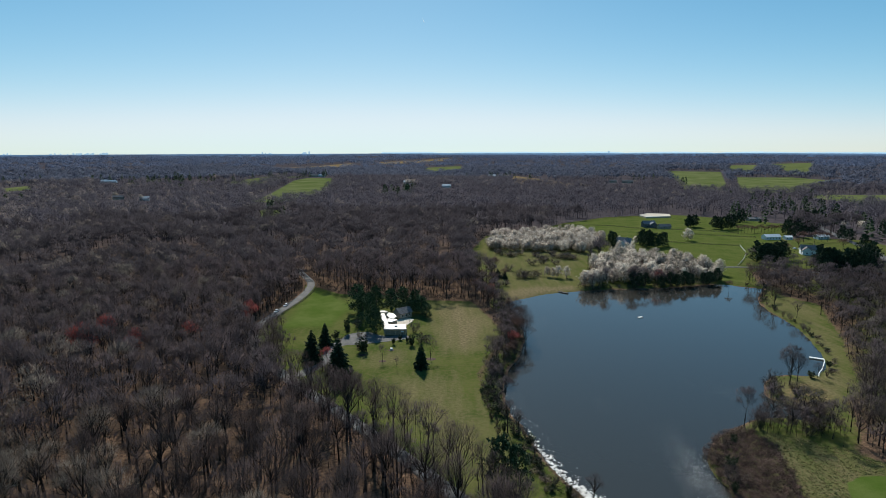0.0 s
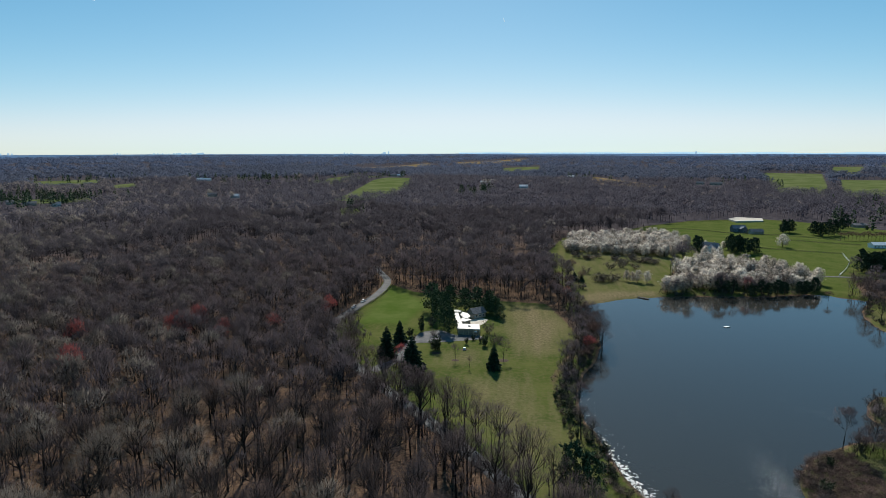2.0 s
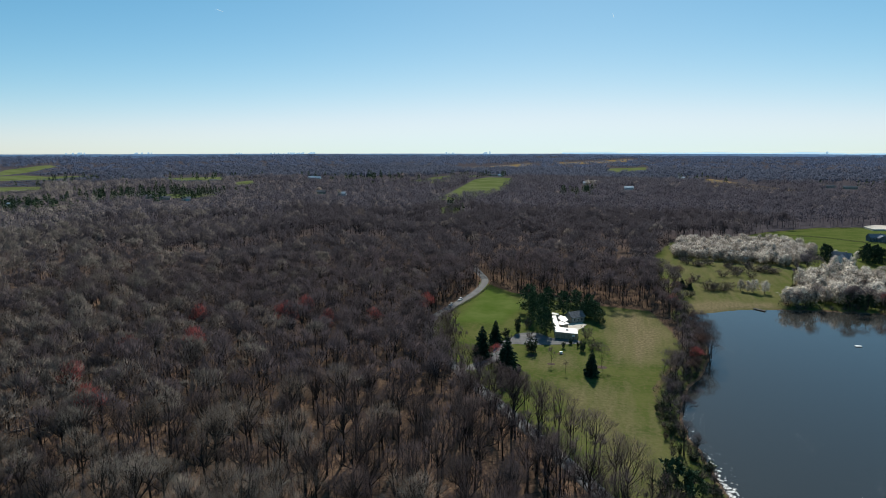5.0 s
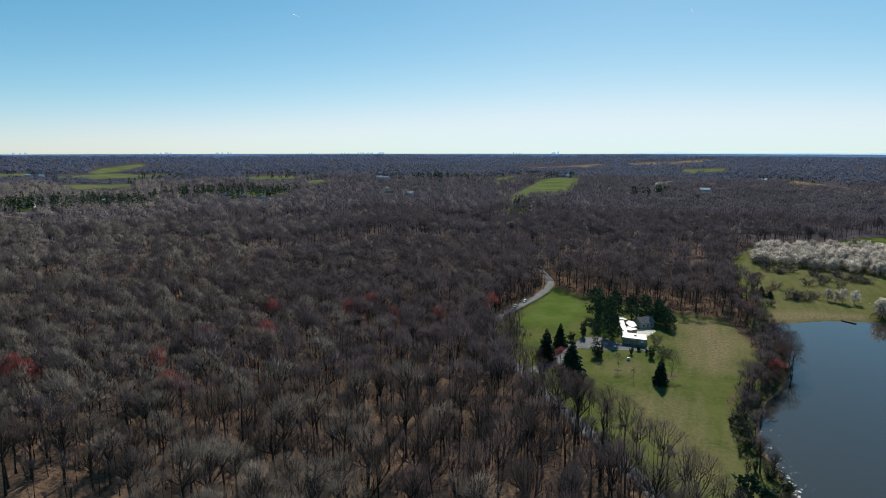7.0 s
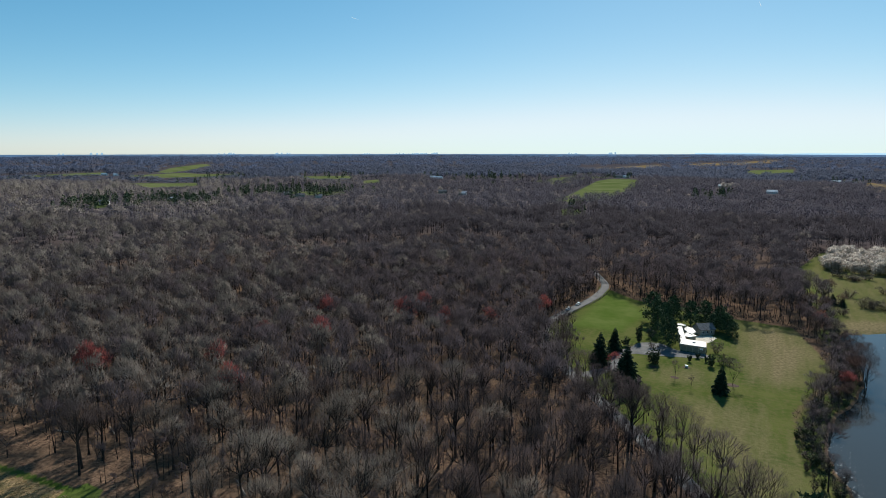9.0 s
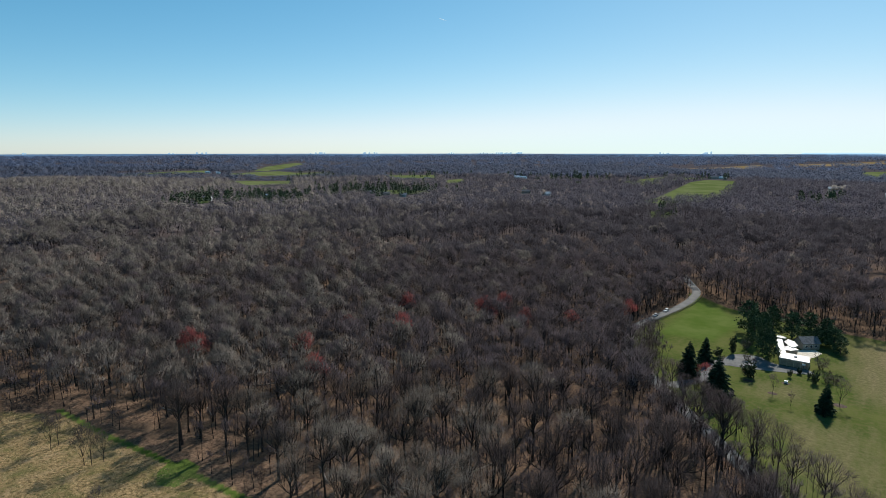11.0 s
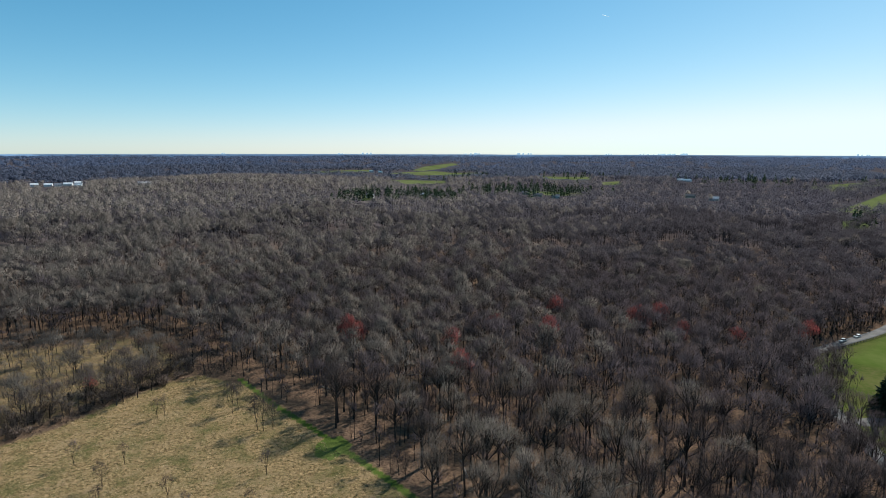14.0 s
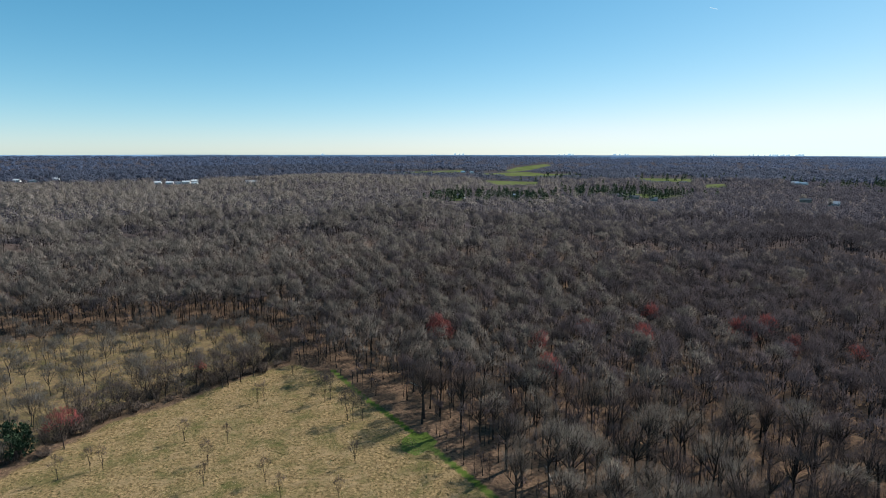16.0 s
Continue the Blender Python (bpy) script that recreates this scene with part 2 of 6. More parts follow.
# ---------------------------------------------------------------- ground
def mesh_object(name, verts, faces, mat, parent=None, label="", smooth=False, clump=None):
    """One mesh object from arrays of corners and of triangles or quads."""
    verts, faces = np.asarray(verts, np.float32), np.asarray(faces, np.int32)
    me = bpy.data.meshes.new(name)
    me.vertices.add(len(verts))
    me.vertices.foreach_set("co", verts.ravel())
    me.loops.add(faces.size)
    me.loops.foreach_set("vertex_index", faces.ravel())
    me.polygons.add(len(faces))
    me.polygons.foreach_set("loop_start", np.arange(0, faces.size, faces.shape[1], dtype=np.int32))
    if smooth:
        me.polygons.foreach_set("use_smooth", np.ones(len(faces), bool))
    me.update(calc_edges=True)
    if clump is not None:
        out = me.attributes.new("clump", "FLOAT_VECTOR", "POINT")
        out.data.foreach_set("vector", np.asarray(clump, np.float32).ravel())
    me.materials.append(mat)
    ob = new(name, me)
    if parent:
        ob.parent = parent
    if label:
        tagged(ob, label)
    return ob


def part(name, bm, mat, parent, label=""):
    me = bpy.data.meshes.new(name)
    bm.to_mesh(me)
    bm.free()
    me.materials.append(mat)
    ob = new(name, me)
    ob.parent = parent
    if label:
        tagged(ob, label)
    return ob


def ground_material():
    m = bpy.data.materials.new("land")
    m.use_nodes = True
    nt = m.node_tree
    n, link = nt.nodes, nt.links.new
    out = n["Principled BSDF"]
    out.inputs["Roughness"].default_value, out.inputs["Specular IOR Level"].default_value = 1.0, 0.0
    where = n.new("ShaderNodeNewGeometry")
    zone = n.new("ShaderNodeAttribute")
    zone.attribute_name = "zone"
    split = n.new("ShaderNodeSeparateColor")
    link(zone.outputs["Color"], split.inputs[0])

    def grain(size, detail=5, rough=0.6, stretch=None):
        t = n.new("ShaderNodeTexNoise")
        t.inputs["Scale"].default_value, t.inputs["Detail"].default_value, t.inputs["Roughness"].default_value = 1 / size, detail, rough
        if stretch:
            turn = n.new("ShaderNodeMapping")
            turn.inputs["Rotation"].default_value, turn.inputs["Scale"].default_value = (0, 0, radians(stretch[0])), (1, stretch[1], 1)
            link(where.outputs["Position"], turn.inputs["Vector"])
            link(turn.outputs[0], t.inputs["Vector"])
        else:
            link(where.outputs["Position"], t.inputs["Vector"])
        return t.outputs["Fac"]

    def span(v, lo, hi):
        r = n.new("ShaderNodeMapRange")
        r.inputs["From Min"].default_value, r.inputs["From Max"].default_value = lo, hi
        link(v, r.inputs["Value"])
        return r.outputs[0]

    def mix(f, a, b):
        k = n.new("ShaderNodeMix")
        k.data_type = "RGBA"
        link(f, k.inputs[0])
        for i, c in ((6, a), (7, b)):
            if isinstance(c, tuple):
                k.inputs[i].default_value = (*c, 1)
            else:
                link(c, k.inputs[i])
        return k.outputs[2]

    def edge(v, size, wide):
        """A zone's mask with a ragged border."""
        a = n.new("ShaderNodeMath")
        a.operation = "MULTIPLY_ADD"
        link(grain(size), a.inputs[0])
        a.inputs[1].default_value = wide
        link(v, a.inputs[2])
        return span(a.outputs[0], 0.40 + wide / 2, 0.60 + wide / 2)

    litter = mix(span(grain(1.1), 0.35, 0.68), (0.056, 0.036, 0.025), (0.205, 0.135, 0.092))
    litter = mix(span(grain(13), 0.46, 0.74), litter, (0.105, 0.072, 0.049))
    # Litter turns to a dark grey with distance from the centre.
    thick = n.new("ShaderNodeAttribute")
    thick.attribute_name = "far_greying"
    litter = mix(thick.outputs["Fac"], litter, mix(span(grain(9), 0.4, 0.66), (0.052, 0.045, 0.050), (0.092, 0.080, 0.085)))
    lawn = mix(span(grain(16, 4), 0.35, 0.66), (0.050, 0.074, 0.016), (0.100, 0.108, 0.034))
    lawn = mix(span(grain(2.0), 0.45, 0.75), lawn, (0.108, 0.100, 0.042))
    dry = n.new("ShaderNodeAttribute")
    dry.attribute_name = "dry"
    mown = n.new("ShaderNodeMath")
    mown.operation = "MULTIPLY_ADD"
    link(grain(5, 4, 0.6, (22, 0.12)), mown.inputs[0])
    mown.inputs[1].default_value = 0.9
    link(dry.outputs["Fac"], mown.inputs[2])
    tan = mix(span(grain(1.4), 0.35, 0.7), (0.112, 0.094, 0.048), (0.215, 0.172, 0.098))
    worn = mix(span(mown.outputs[0], 0.58, 1.15), mix(span(grain(24, 5, 0.62), 0.62, 0.9), lawn, (0.12, 0.105, 0.05)), tan)
    straw = mix(span(grain(1.0, 6, 0.7), 0.36, 0.66), (0.064, 0.045, 0.021), (0.39, 0.270, 0.138))
    straw = mix(span(grain(3.2, 5, 0.6, (25, 0.35)), 0.50, 0.64), straw, (0.26, 0.182, 0.100))
    straw = mix(span(grain(11, 6, 0.72), 0.48, 0.66), straw, (0.096, 0.090, 0.034))
    straw = mix(span(grain(0.75, 4, 0.7), 0.57, 0.66), straw, (0.06, 0.068, 0.026))
    base = mix(edge(split.outputs[0], 2.5, 0.5), litter, worn)
    base = mix(edge(split.outputs[1], 3.0, 0.6), base, straw)
    fresh = mix(span(grain(18, 4), 0.35, 0.65), (0.060, 0.096, 0.017), (0.098, 0.124, 0.034))
    base = mix(edge(split.outputs[2], 2.0, 0.35), base, fresh)
    crop = mix(span(grain(60, 4), 0.35, 0.65), (0.076, 0.100, 0.030), (0.128, 0.142, 0.062))
    base = mix(edge(zone.outputs["Alpha"], 6.0, 0.2), base, crop)
    link(base, out.inputs["Base Color"])
    rise = n.new("ShaderNodeBump")
    rise.inputs["Strength"].default_value, rise.inputs["Distance"].default_value = 1.0, 0.22
    link(grain(0.8, 6, 0.7), rise.inputs["Height"])
    link(rise.outputs[0], out.inputs["Normal"])
    return m


def build_ground():
    front = np.radians(np.linspace(-44, 106, 420))
    rest = np.radians(np.linspace(106, 316, 72))[1:-1]
    ang = np.concatenate([front, rest])
    rad = np.concatenate([[0.0, 25, 50, 75], np.geomspace(95, 4960, 260)])
    A, R = np.meshgrid(ang, rad)
    x, y = -np.sin(A) * R, np.cos(A) * R
    z = terrain(x, y)
    d = np.full(x.shape, -1e3)
    box = (x > -20) & (x < 260) & (y > 80) & (y < 440)
    d[box] = inside(SHORE, x[box], y[box])
    z = z + np.interp(d, [-6, -1.2, 0, 2, 12, 40], [0, -0.35, WATER, -1.4, -3.0, -4.0])
    lawn, straw, fresh, crop, dry = (np.zeros(x.shape) for _ in range(5))

    def lay(target, poly, soft, amount=1.0):
        p = np.array(poly)
        lo, hi = p.min(0) - soft * 2, p.max(0) + soft * 2
        b = (x > lo[0]) & (x < hi[0]) & (y > lo[1]) & (y < hi[1])
        target[b] = np.maximum(target[b], amount * np.clip(0.5 + inside(poly, x[b], y[b]) / (2 * soft), 0, 1))

    for poly in (LAWN, CROSS, PASTURE, YARDS, SHORE_GREEN, NEAR_POINT, BANK_LAWN):
        lay(lawn, poly, 4)
    for i, poly in enumerate(FIELDS):
        far = np.hypot(*np.mean(poly, 0))
        lay(straw if i in (5, 11, 12) else crop, poly, 2 + far / 160)
        if i == 7:
            lay(fresh, poly, 8, 0.6)
    lay(lawn, WILD, 9, 0.46)
    lay(straw, MEADOW, 5)
    for poly in (GROVE_BACK, GROVE_SHORE, HAMLET):
        lay(lawn, poly, 6, 0.8)
    lay(dry, NEAR_POINT, 8, 0.34)
    lay(dry, BANK_LAWN, 6, 0.5)
    lay(dry, [(-4, 352), (22, 347), (28, 312), (20, 268), (3, 262), (-5, 300)], 14, 0.72)
    lay(dry, [(-30, 232), (4, 236), (13, 200), (22, 160), (14, 145), (-8, 180)], 12, 0.48)
    lay(dry, [(-40, 266), (-16, 264), (-14, 246), (-36, 240)], 8, 0.40)
    lay(dry, CROSS, 14, 0.33)
    lay(dry, [(40, 352), (38, 383), (60, 395), (95, 398), (92, 384), (66, 374)], 8, 0.8)
    lay(dry, SHORE_GREEN, 8, 0.36)
    lay(dry, WILD, 10, 0.5)
    lay(straw, WILD, 10, 0.49)
    lay(fresh, PASTURE, 10, 0.47)
    lay(fresh, YARDS, 10, 0.4)
    lay(lawn, [(140, 180), (150, 215), (240, 340), (230, 400), (300, 450), (330, 420), (240, 240), (170, 170)], 20, 0.62)
    lay(lawn, [(98, 184), (113, 192), (128, 200), (128, 214), (136, 228), (150, 234), (160, 215), (142, 180), (132, 168)], 5, 0.75)
    lay(straw, [(126, 200), (130, 216), (146, 232), (160, 222), (150, 200)], 6, 0.5)
    lay(fresh, GREEN, 1.2)
    lay(fresh, [(-96, 400), (-70, 374), (-52, 345), (-58, 300), (-92, 296), (-92, 369)], 12, 0.75)
    lay(fresh, [(-165, 74), (-158, 70), (-152, 73), (-156, 83), (-165, 83)], 1.5)
    fresh[:] = np.maximum(fresh, np.clip(1.1 - from_line(TRACK, x, y) / 2.4, 0, .68))
    rim = (d > -14) & (d < 2)
    lawn[rim] = np.maximum(lawn[rim], np.interp(d[rim], [-14, -8, -1.5, 0], [0.3, 0.62, 0.62, 0.2]))
    n_r, n_a = x.shape
    i = np.arange(n_r - 1)[:, None] * n_a
    j = np.arange(n_a)[None, :]
    k = (j + 1) % n_a
    faces = np.stack([i + j, i + n_a + j, i + n_a + k, i + k], -1).reshape(-1, 4)[:, ::-1]
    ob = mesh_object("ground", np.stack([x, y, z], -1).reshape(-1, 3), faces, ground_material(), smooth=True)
    zone = ob.data.color_attributes.new("zone", "FLOAT_COLOR", "POINT")
    zone.data.foreach_set("color", np.stack([lawn, straw, fresh, crop], -1).astype(np.float32).ravel())
    faded = ob.data.attributes.new("dry", "FLOAT", "POINT")
    faded.data.foreach_set("value", dry.astype(np.float32).ravel())
    # Greying of the litter grows from 420 to 800 m out.
    thick = ob.data.attributes.new("far_greying", "FLOAT", "POINT")
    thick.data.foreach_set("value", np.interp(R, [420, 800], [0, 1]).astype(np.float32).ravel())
    tagged(ob, "rolling land of leaf litter, mown grass and straw-coloured meadow", "ground", kind="structure")


build_ground()


def build_water():
    m = bpy.data.materials.new("pond_water")
    m.use_nodes = True
    n, link = m.node_tree.nodes, m.node_tree.links.new
    out = n["Principled BSDF"]
    out.inputs["Base Color"].default_value = (0.034, 0.033, 0.029, 1)
    out.inputs["Roughness"].default_value, out.inputs["IOR"].default_value = 0.06, 1.45
    where = n.new("ShaderNodeNewGeometry")
    a = n.new("ShaderNodeTexNoise")
    a.inputs["Scale"].default_value, a.inputs["Detail"].default_value = 0.9, 4
    link(where.outputs["Position"], a.inputs["Vector"])
    rise = n.new("ShaderNodeBump")
    rise.inputs["Strength"].default_value, rise.inputs["Distance"].default_value = 1.0, 0.015
    link(a.outputs["Fac"], rise.inputs["Height"])
    link(rise.outputs[0], out.inputs["Normal"])
    bm = bmesh.new()
    c = Vector((105, 280))
    ring = [bm.verts.new((x + (x - c.x) * 0.012, y + (y - c.y) * 0.012, WATER)) for x, y in SHORE]
    face = bm.faces.new(ring)
    if face.normal.z < 0:
        face.normal_flip()
    bmesh.ops.triangulate(bm, faces=[face])
    me = bpy.data.meshes.new("water")
    bm.to_mesh(me)
    bm.free()
    me.materials.append(m)
    tagged(new("water", me), "calm dark blue-grey pond water reflecting the sky", "pond", kind="structure")


build_water()


def ribbon(name, line, wide, lift, mat, label, category, seed=1):
    """A paved strip with thickness along a line, draped over the land."""
    p = [Vector((x, y)) for x, y in line]
    v, f = [], []
    for i, a in enumerate(p):
        d = (p[min(i + 1, len(p) - 1)] - p[max(i - 1, 0)]).normalized()
        s = Vector((d.y, -d.x))
        for k, h in ((-1, -0.3), (-1, 0), (-0.5, 0.03), (0, 0.06), (0.5, 0.03), (1, 0), (1, -0.3)):
            q = a + s * (k * wide / 2 * (1 + 0.05 * noise.noise(Vector((a.x * 0.2, a.y * 0.2, seed + k)))))
            v.append((q.x, q.y, height(q.x, q.y) + lift + h))
    for i in range(len(p) - 1):
        for k in range(6):
            f.append((i * 7 + k, i * 7 + k + 1, i * 7 + k + 8, i * 7 + k + 7))
    return tagged(mesh_object(name, v, f, mat), label, category, kind="structure")


ribbon("road", ROAD_LINE, 5.6, 0.05, ASPHALT, "winding worn grey asphalt country road beside the wood", "road")


def slab(name, outline, z, deep, mat, label, category):
    bm = bmesh.new()
    top = [bm.verts.new((x, y, z)) for x, y in outline]
    low = [bm.verts.new((x, y, z - deep)) for x, y in outline]
    bm.faces.new(top)
    for i in range(len(top)):
        j = (i + 1) % len(top)
        bm.faces.new((top[i], low[i], low[j], top[j]))
    bmesh.ops.recalc_face_normals(bm, faces=bm.faces)
    bmesh.ops.triangulate(bm, faces=[g for g in bm.faces if len(g.verts) > 4])
    me = bpy.data.meshes.new(name)
    bm.to_mesh(me)
    bm.free()
    me.materials.append(mat)
    return tagged(new(name, me), label, category, kind="structure")


slab("driveway", rounded(DRIVE, True, 2), 0.06, 0.3, ASPHALT, "curved grey asphalt driveway with a turning circle", "driveway")

# ---------------------------------------------------------------- trees
UP = Vector((0, 0, 1))


class Growth:
    """Collects tapered limbs and single twig blades as corners and triangles, each corner with the way out of its clump."""

    def __init__(self, seed):
        self.rng = random.Random(seed)
        self.v, self.f, self.n = [], [], []

    def limb(self, points, radii, sides):
        first = len(self.v)
        for i, (p, r) in enumerate(zip(points, radii)):
            d = (points[min(i + 1, len(points) - 1)] - points[max(i - 1, 0)]).normalized()
            a = d.orthogonal().normalized()
            b = d.cross(a)
            for k in range(sides):
                t = k * math.tau / sides
                out = a * math.cos(t) + b * math.sin(t)
                self.v.append(p + out * r)
                self.n.append(out)
        for i in range(len(points) - 1):
            for k in range(sides):
                a, b = first + i * sides + k, first + i * sides + (k + 1) % sides
                self.f += [(a, b, b + sides), (a, b + sides, a + sides)]

    def blade(self, p, d, long, wide, out=None):
        side = d.cross((out or UP * 0) + self.scatter() * (.45 if out else 1))
        if side.length < 1e-4:
            side = d.orthogonal()
        side = side.normalized() * wide / 2
        i = len(self.v)
        self.v += [p - side, p + side, p + d * long]
        self.n += [out or UP] * 3
        self.f.append((i, i + 1, i + 2))

    def scatter(self):
        r = self.rng
        return Vector((r.gauss(0, 1), r.gauss(0, 1), r.gauss(0, 1))).normalized()

    def arrays(self):
        return np.array([tuple(v) for v in self.v], np.float32), np.array(self.f, np.int32)

    def full(self):
        return self.arrays() + (np.array([tuple(v) for v in self.n], np.float32),)


def bare_tree(seed, tall, wide, clumps=7, twigs=110, twig=(1.8, 0.08), fork=0.34, thick=0.012, subs=4, sides=6, light=False, level=0.0, lift=.18):
    """A leafless broadleaf tree: a trunk that parts into rising, spreading limbs, each with a rounded clump of boughs and fine, fanned twigs."""
    trunk, crown = Growth(seed), Growth(seed + 1000)
    r = trunk.rng
    r0 = tall * thick
    bend = Vector((r.uniform(-.07, .07), r.uniform(-.07, .07), 1))

    def bough(points, radii, n):
        if light:
            for a, b, w in zip(points, points[1:], radii):
                trunk.blade(a, (b - a).normalized(), (b - a).length * 1.25, max(w * 2.4, .14), Vector((a.x, a.y, .2)).normalized())
        else:
            trunk.limb(points, radii, n)

    bough([Vector((0, 0, -.5)), bend * tall * .12, bend * tall * fork, bend * tall * (fork + .26) + trunk.scatter() * .4], [r0 * 1.35, r0, r0 * .82, r0 * .35], sides)
    heart = bend * tall * .5
    turn = r.uniform(0, 6.28)
    for i in range(clumps):
        lean = math.sqrt((i + r.uniform(.1, .7)) / clumps)
        t = turn + i * 2.4 + r.uniform(-.4, .4)
        size = wide * r.uniform(.36, .52) * (1.12 - .2 * lean)
        c = Vector((math.cos(t) * (wide - size) * lean * 1.1, math.sin(t) * (wide - size) * lean * 1.1, tall * (.83 - .24 * lean ** 2) * r.uniform(.94, 1.04))) + bend * .01
        start = bend * tall * (fork + r.uniform(-.05, .10) + .16 * (1 - lean))
        knee = start.lerp(c, .5) + Vector((c.x, c.y, 0)) * .10 + trunk.scatter() * size * .16
        tip = c + (c - knee).normalized() * size * .35
        bough([start, start.lerp(knee, .5) + trunk.scatter() * size * .06, knee, tip], [r0 * .55, r0 * .42, r0 * .28, r0 * .06], 5 if sides > 5 else 3)
        for k in range(subs):
            d = crown.scatter()
            d = Vector((d.x, d.y, abs(d.z) * .9 - .1)).normalized()
            p = start.lerp(knee, r.uniform(.5, 1)) if k % 2 else knee.lerp(tip, r.uniform(.1, .8))
            e = c + d * size * .85
            bough([p, p.lerp(e, .5) + crown.scatter() * size * .12, e], [r0 * .20, r0 * .12, .015], 3)
        for _ in range(twigs):
            d = crown.scatter()
            d = (Vector((d.x, d.y, d.z * .9 + .25)) + (c - heart).normalized() * .35).normalized()
            p = c + Vector((d.x, d.y, d.z * .85)) * size * r.uniform(.25, 1) ** .55
            way = ((p - knee).normalized() * .9 + crown.scatter() * .42 + UP * .12).normalized()
            way = way.lerp(d.cross(crown.scatter()).normalized(), level).normalized()
            out = (d * .62 + (p - heart).normalized() * .5 + UP * lift + crown.scatter() * .12).normalized()
            crown.blade(p - way * twig[0] * .35, way, twig[0] * r.uniform(.55, 1.25), twig[1] * r.uniform(.6, 1.35), out)
    return trunk, crown


def light_tree(seed, *a, **k):
    """A tree for the joined woods: corners, triangles, whether bough, and the ways out."""
    wood, twig = bare_tree(seed, *a, light=True, **k)
    (v, f, n), (w, g, m) = twig.full(), wood.full()
    return np.concatenate([v, w]), np.concatenate([f, g + len(v)]), np.repeat([0, 1], [len(f), len(g)]), np.concatenate([n, m])


def canopy_tree(seed, tall, wide, blades, long, broad):
    """A crown of a wood far off: sprays of twigs over an uneven dome, and a stem."""
    g = Growth(seed)
    r = g.rng
    lobes = [g.scatter() for _ in range(5)]
    g.blade(Vector((0, 0, -.3)), UP, tall * .8, broad * .6, Vector((r.uniform(-1, 1), r.uniform(-1, 1), 0)).normalized())
    for _ in range(blades):
        d = g.scatter()
        d.z = abs(d.z) * 1.2 - .3
        d.normalize()
        swell = .74 + .34 * max(max(0, d.dot(q)) ** 3 for q in lobes)
        p = Vector((d.x * wide * swell, d.y * wide * swell, tall * .60 + d.z * tall * .36 * swell)) * r.uniform(.8, 1.0)
        way = (d.cross(g.scatter()) + g.scatter() * .3).normalized()
        g.blade(p - way * long * .4, way, long * r.uniform(.6, 1.3), broad * r.uniform(.6, 1.4), (d + UP * .85 + g.scatter() * .1).normalized())
    v, f, n = g.full()
    return v, f, np.zeros(len(f), int), n


def scatter_joined(variants, spots, seed):
    """Corners and triangles of many turned and scaled copies of the variants, joined. spots: x, y, z, scale, height scale, budding."""
    r = np.random.RandomState(seed)
    pick = r.randint(0, len(variants), len(spots))
    vs, fs, ms, ns, base = [], [], [], [], 0
    for k, (v, f, kind, out) in enumerate(variants):
        s = spots[pick == k]
        if not len(s):
            continue
        t = r.uniform(0, math.tau, len(s))
        c, sn = np.cos(t)[:, None], np.sin(t)[:, None]
        x = (v[None, :, 0] * c - v[None, :, 1] * sn) * s[:, 3:4] + s[:, 0:1]
        y = (v[None, :, 0] * sn + v[None, :, 1] * c) * s[:, 3:4] + s[:, 1:2]
        z = v[None, :, 2] * s[:, 4:5] + s[:, 2:3]
        vs.append(np.stack([x, y, z], -1).reshape(-1, 3).astype(np.float32))
        turned = (out[None, :, 0] * c - out[None, :, 1] * sn, out[None, :, 0] * sn + out[None, :, 1] * c, out[None, :, 2] + 0 * c)
        ns.append(np.stack(turned, -1).reshape(-1, 3).astype(np.float32))
        fs.append((f[None] + (base + np.arange(len(s)) * len(v))[:, None, None]).reshape(-1, 3))
        m = np.tile(kind, len(s))
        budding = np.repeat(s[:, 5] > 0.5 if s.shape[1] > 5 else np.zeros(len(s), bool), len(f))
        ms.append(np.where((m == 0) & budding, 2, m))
        base += len(s) * len(v)
    return np.concatenate(vs), np.concatenate(fs).astype(np.int32), np.concatenate(ms).astype(np.int32), np.concatenate(ns)


FARMS = [  # far buildings: x, y, turn, length
    (-1958, 1150, 10, 24), (-1920, 1166, 10, 16), (-993, 712, 40, 17), (-973, 567, 40, 14), (-899, 916, 45, 15), (-845, 898, 40, 20), (-793, 896, 40, 15), (-620, 1101, 25, 20),
    (-907, 1554, 20, 20), (-1692, 155, 60, 16), (-1612, 281, 60, 16), (-1579, 292, 60, 14), (-877, 1527, 10, 32), (-401, 1802, 0, 28), (-378, 1808, 0, 20), (-278, 930, 20, 14),
    (-560, 1080, 20, 18), (-90, 1518, 0, 26), (8, 1358, -5, 20), (167, 1985, -5, 24), (517, 1624, -15, 30), (482, 1642, -15, 22),
    (-1965, -273, 70, 18), (-1944, -232, 75, 20), (-1997, -185, 80, 16), (-1761, 68, 80, 18), (-1747, 96, 75, 18), (-1738, 116, 85, 16), (-1747, 138, 70, 20), (-1779, 163, 80, 18)]


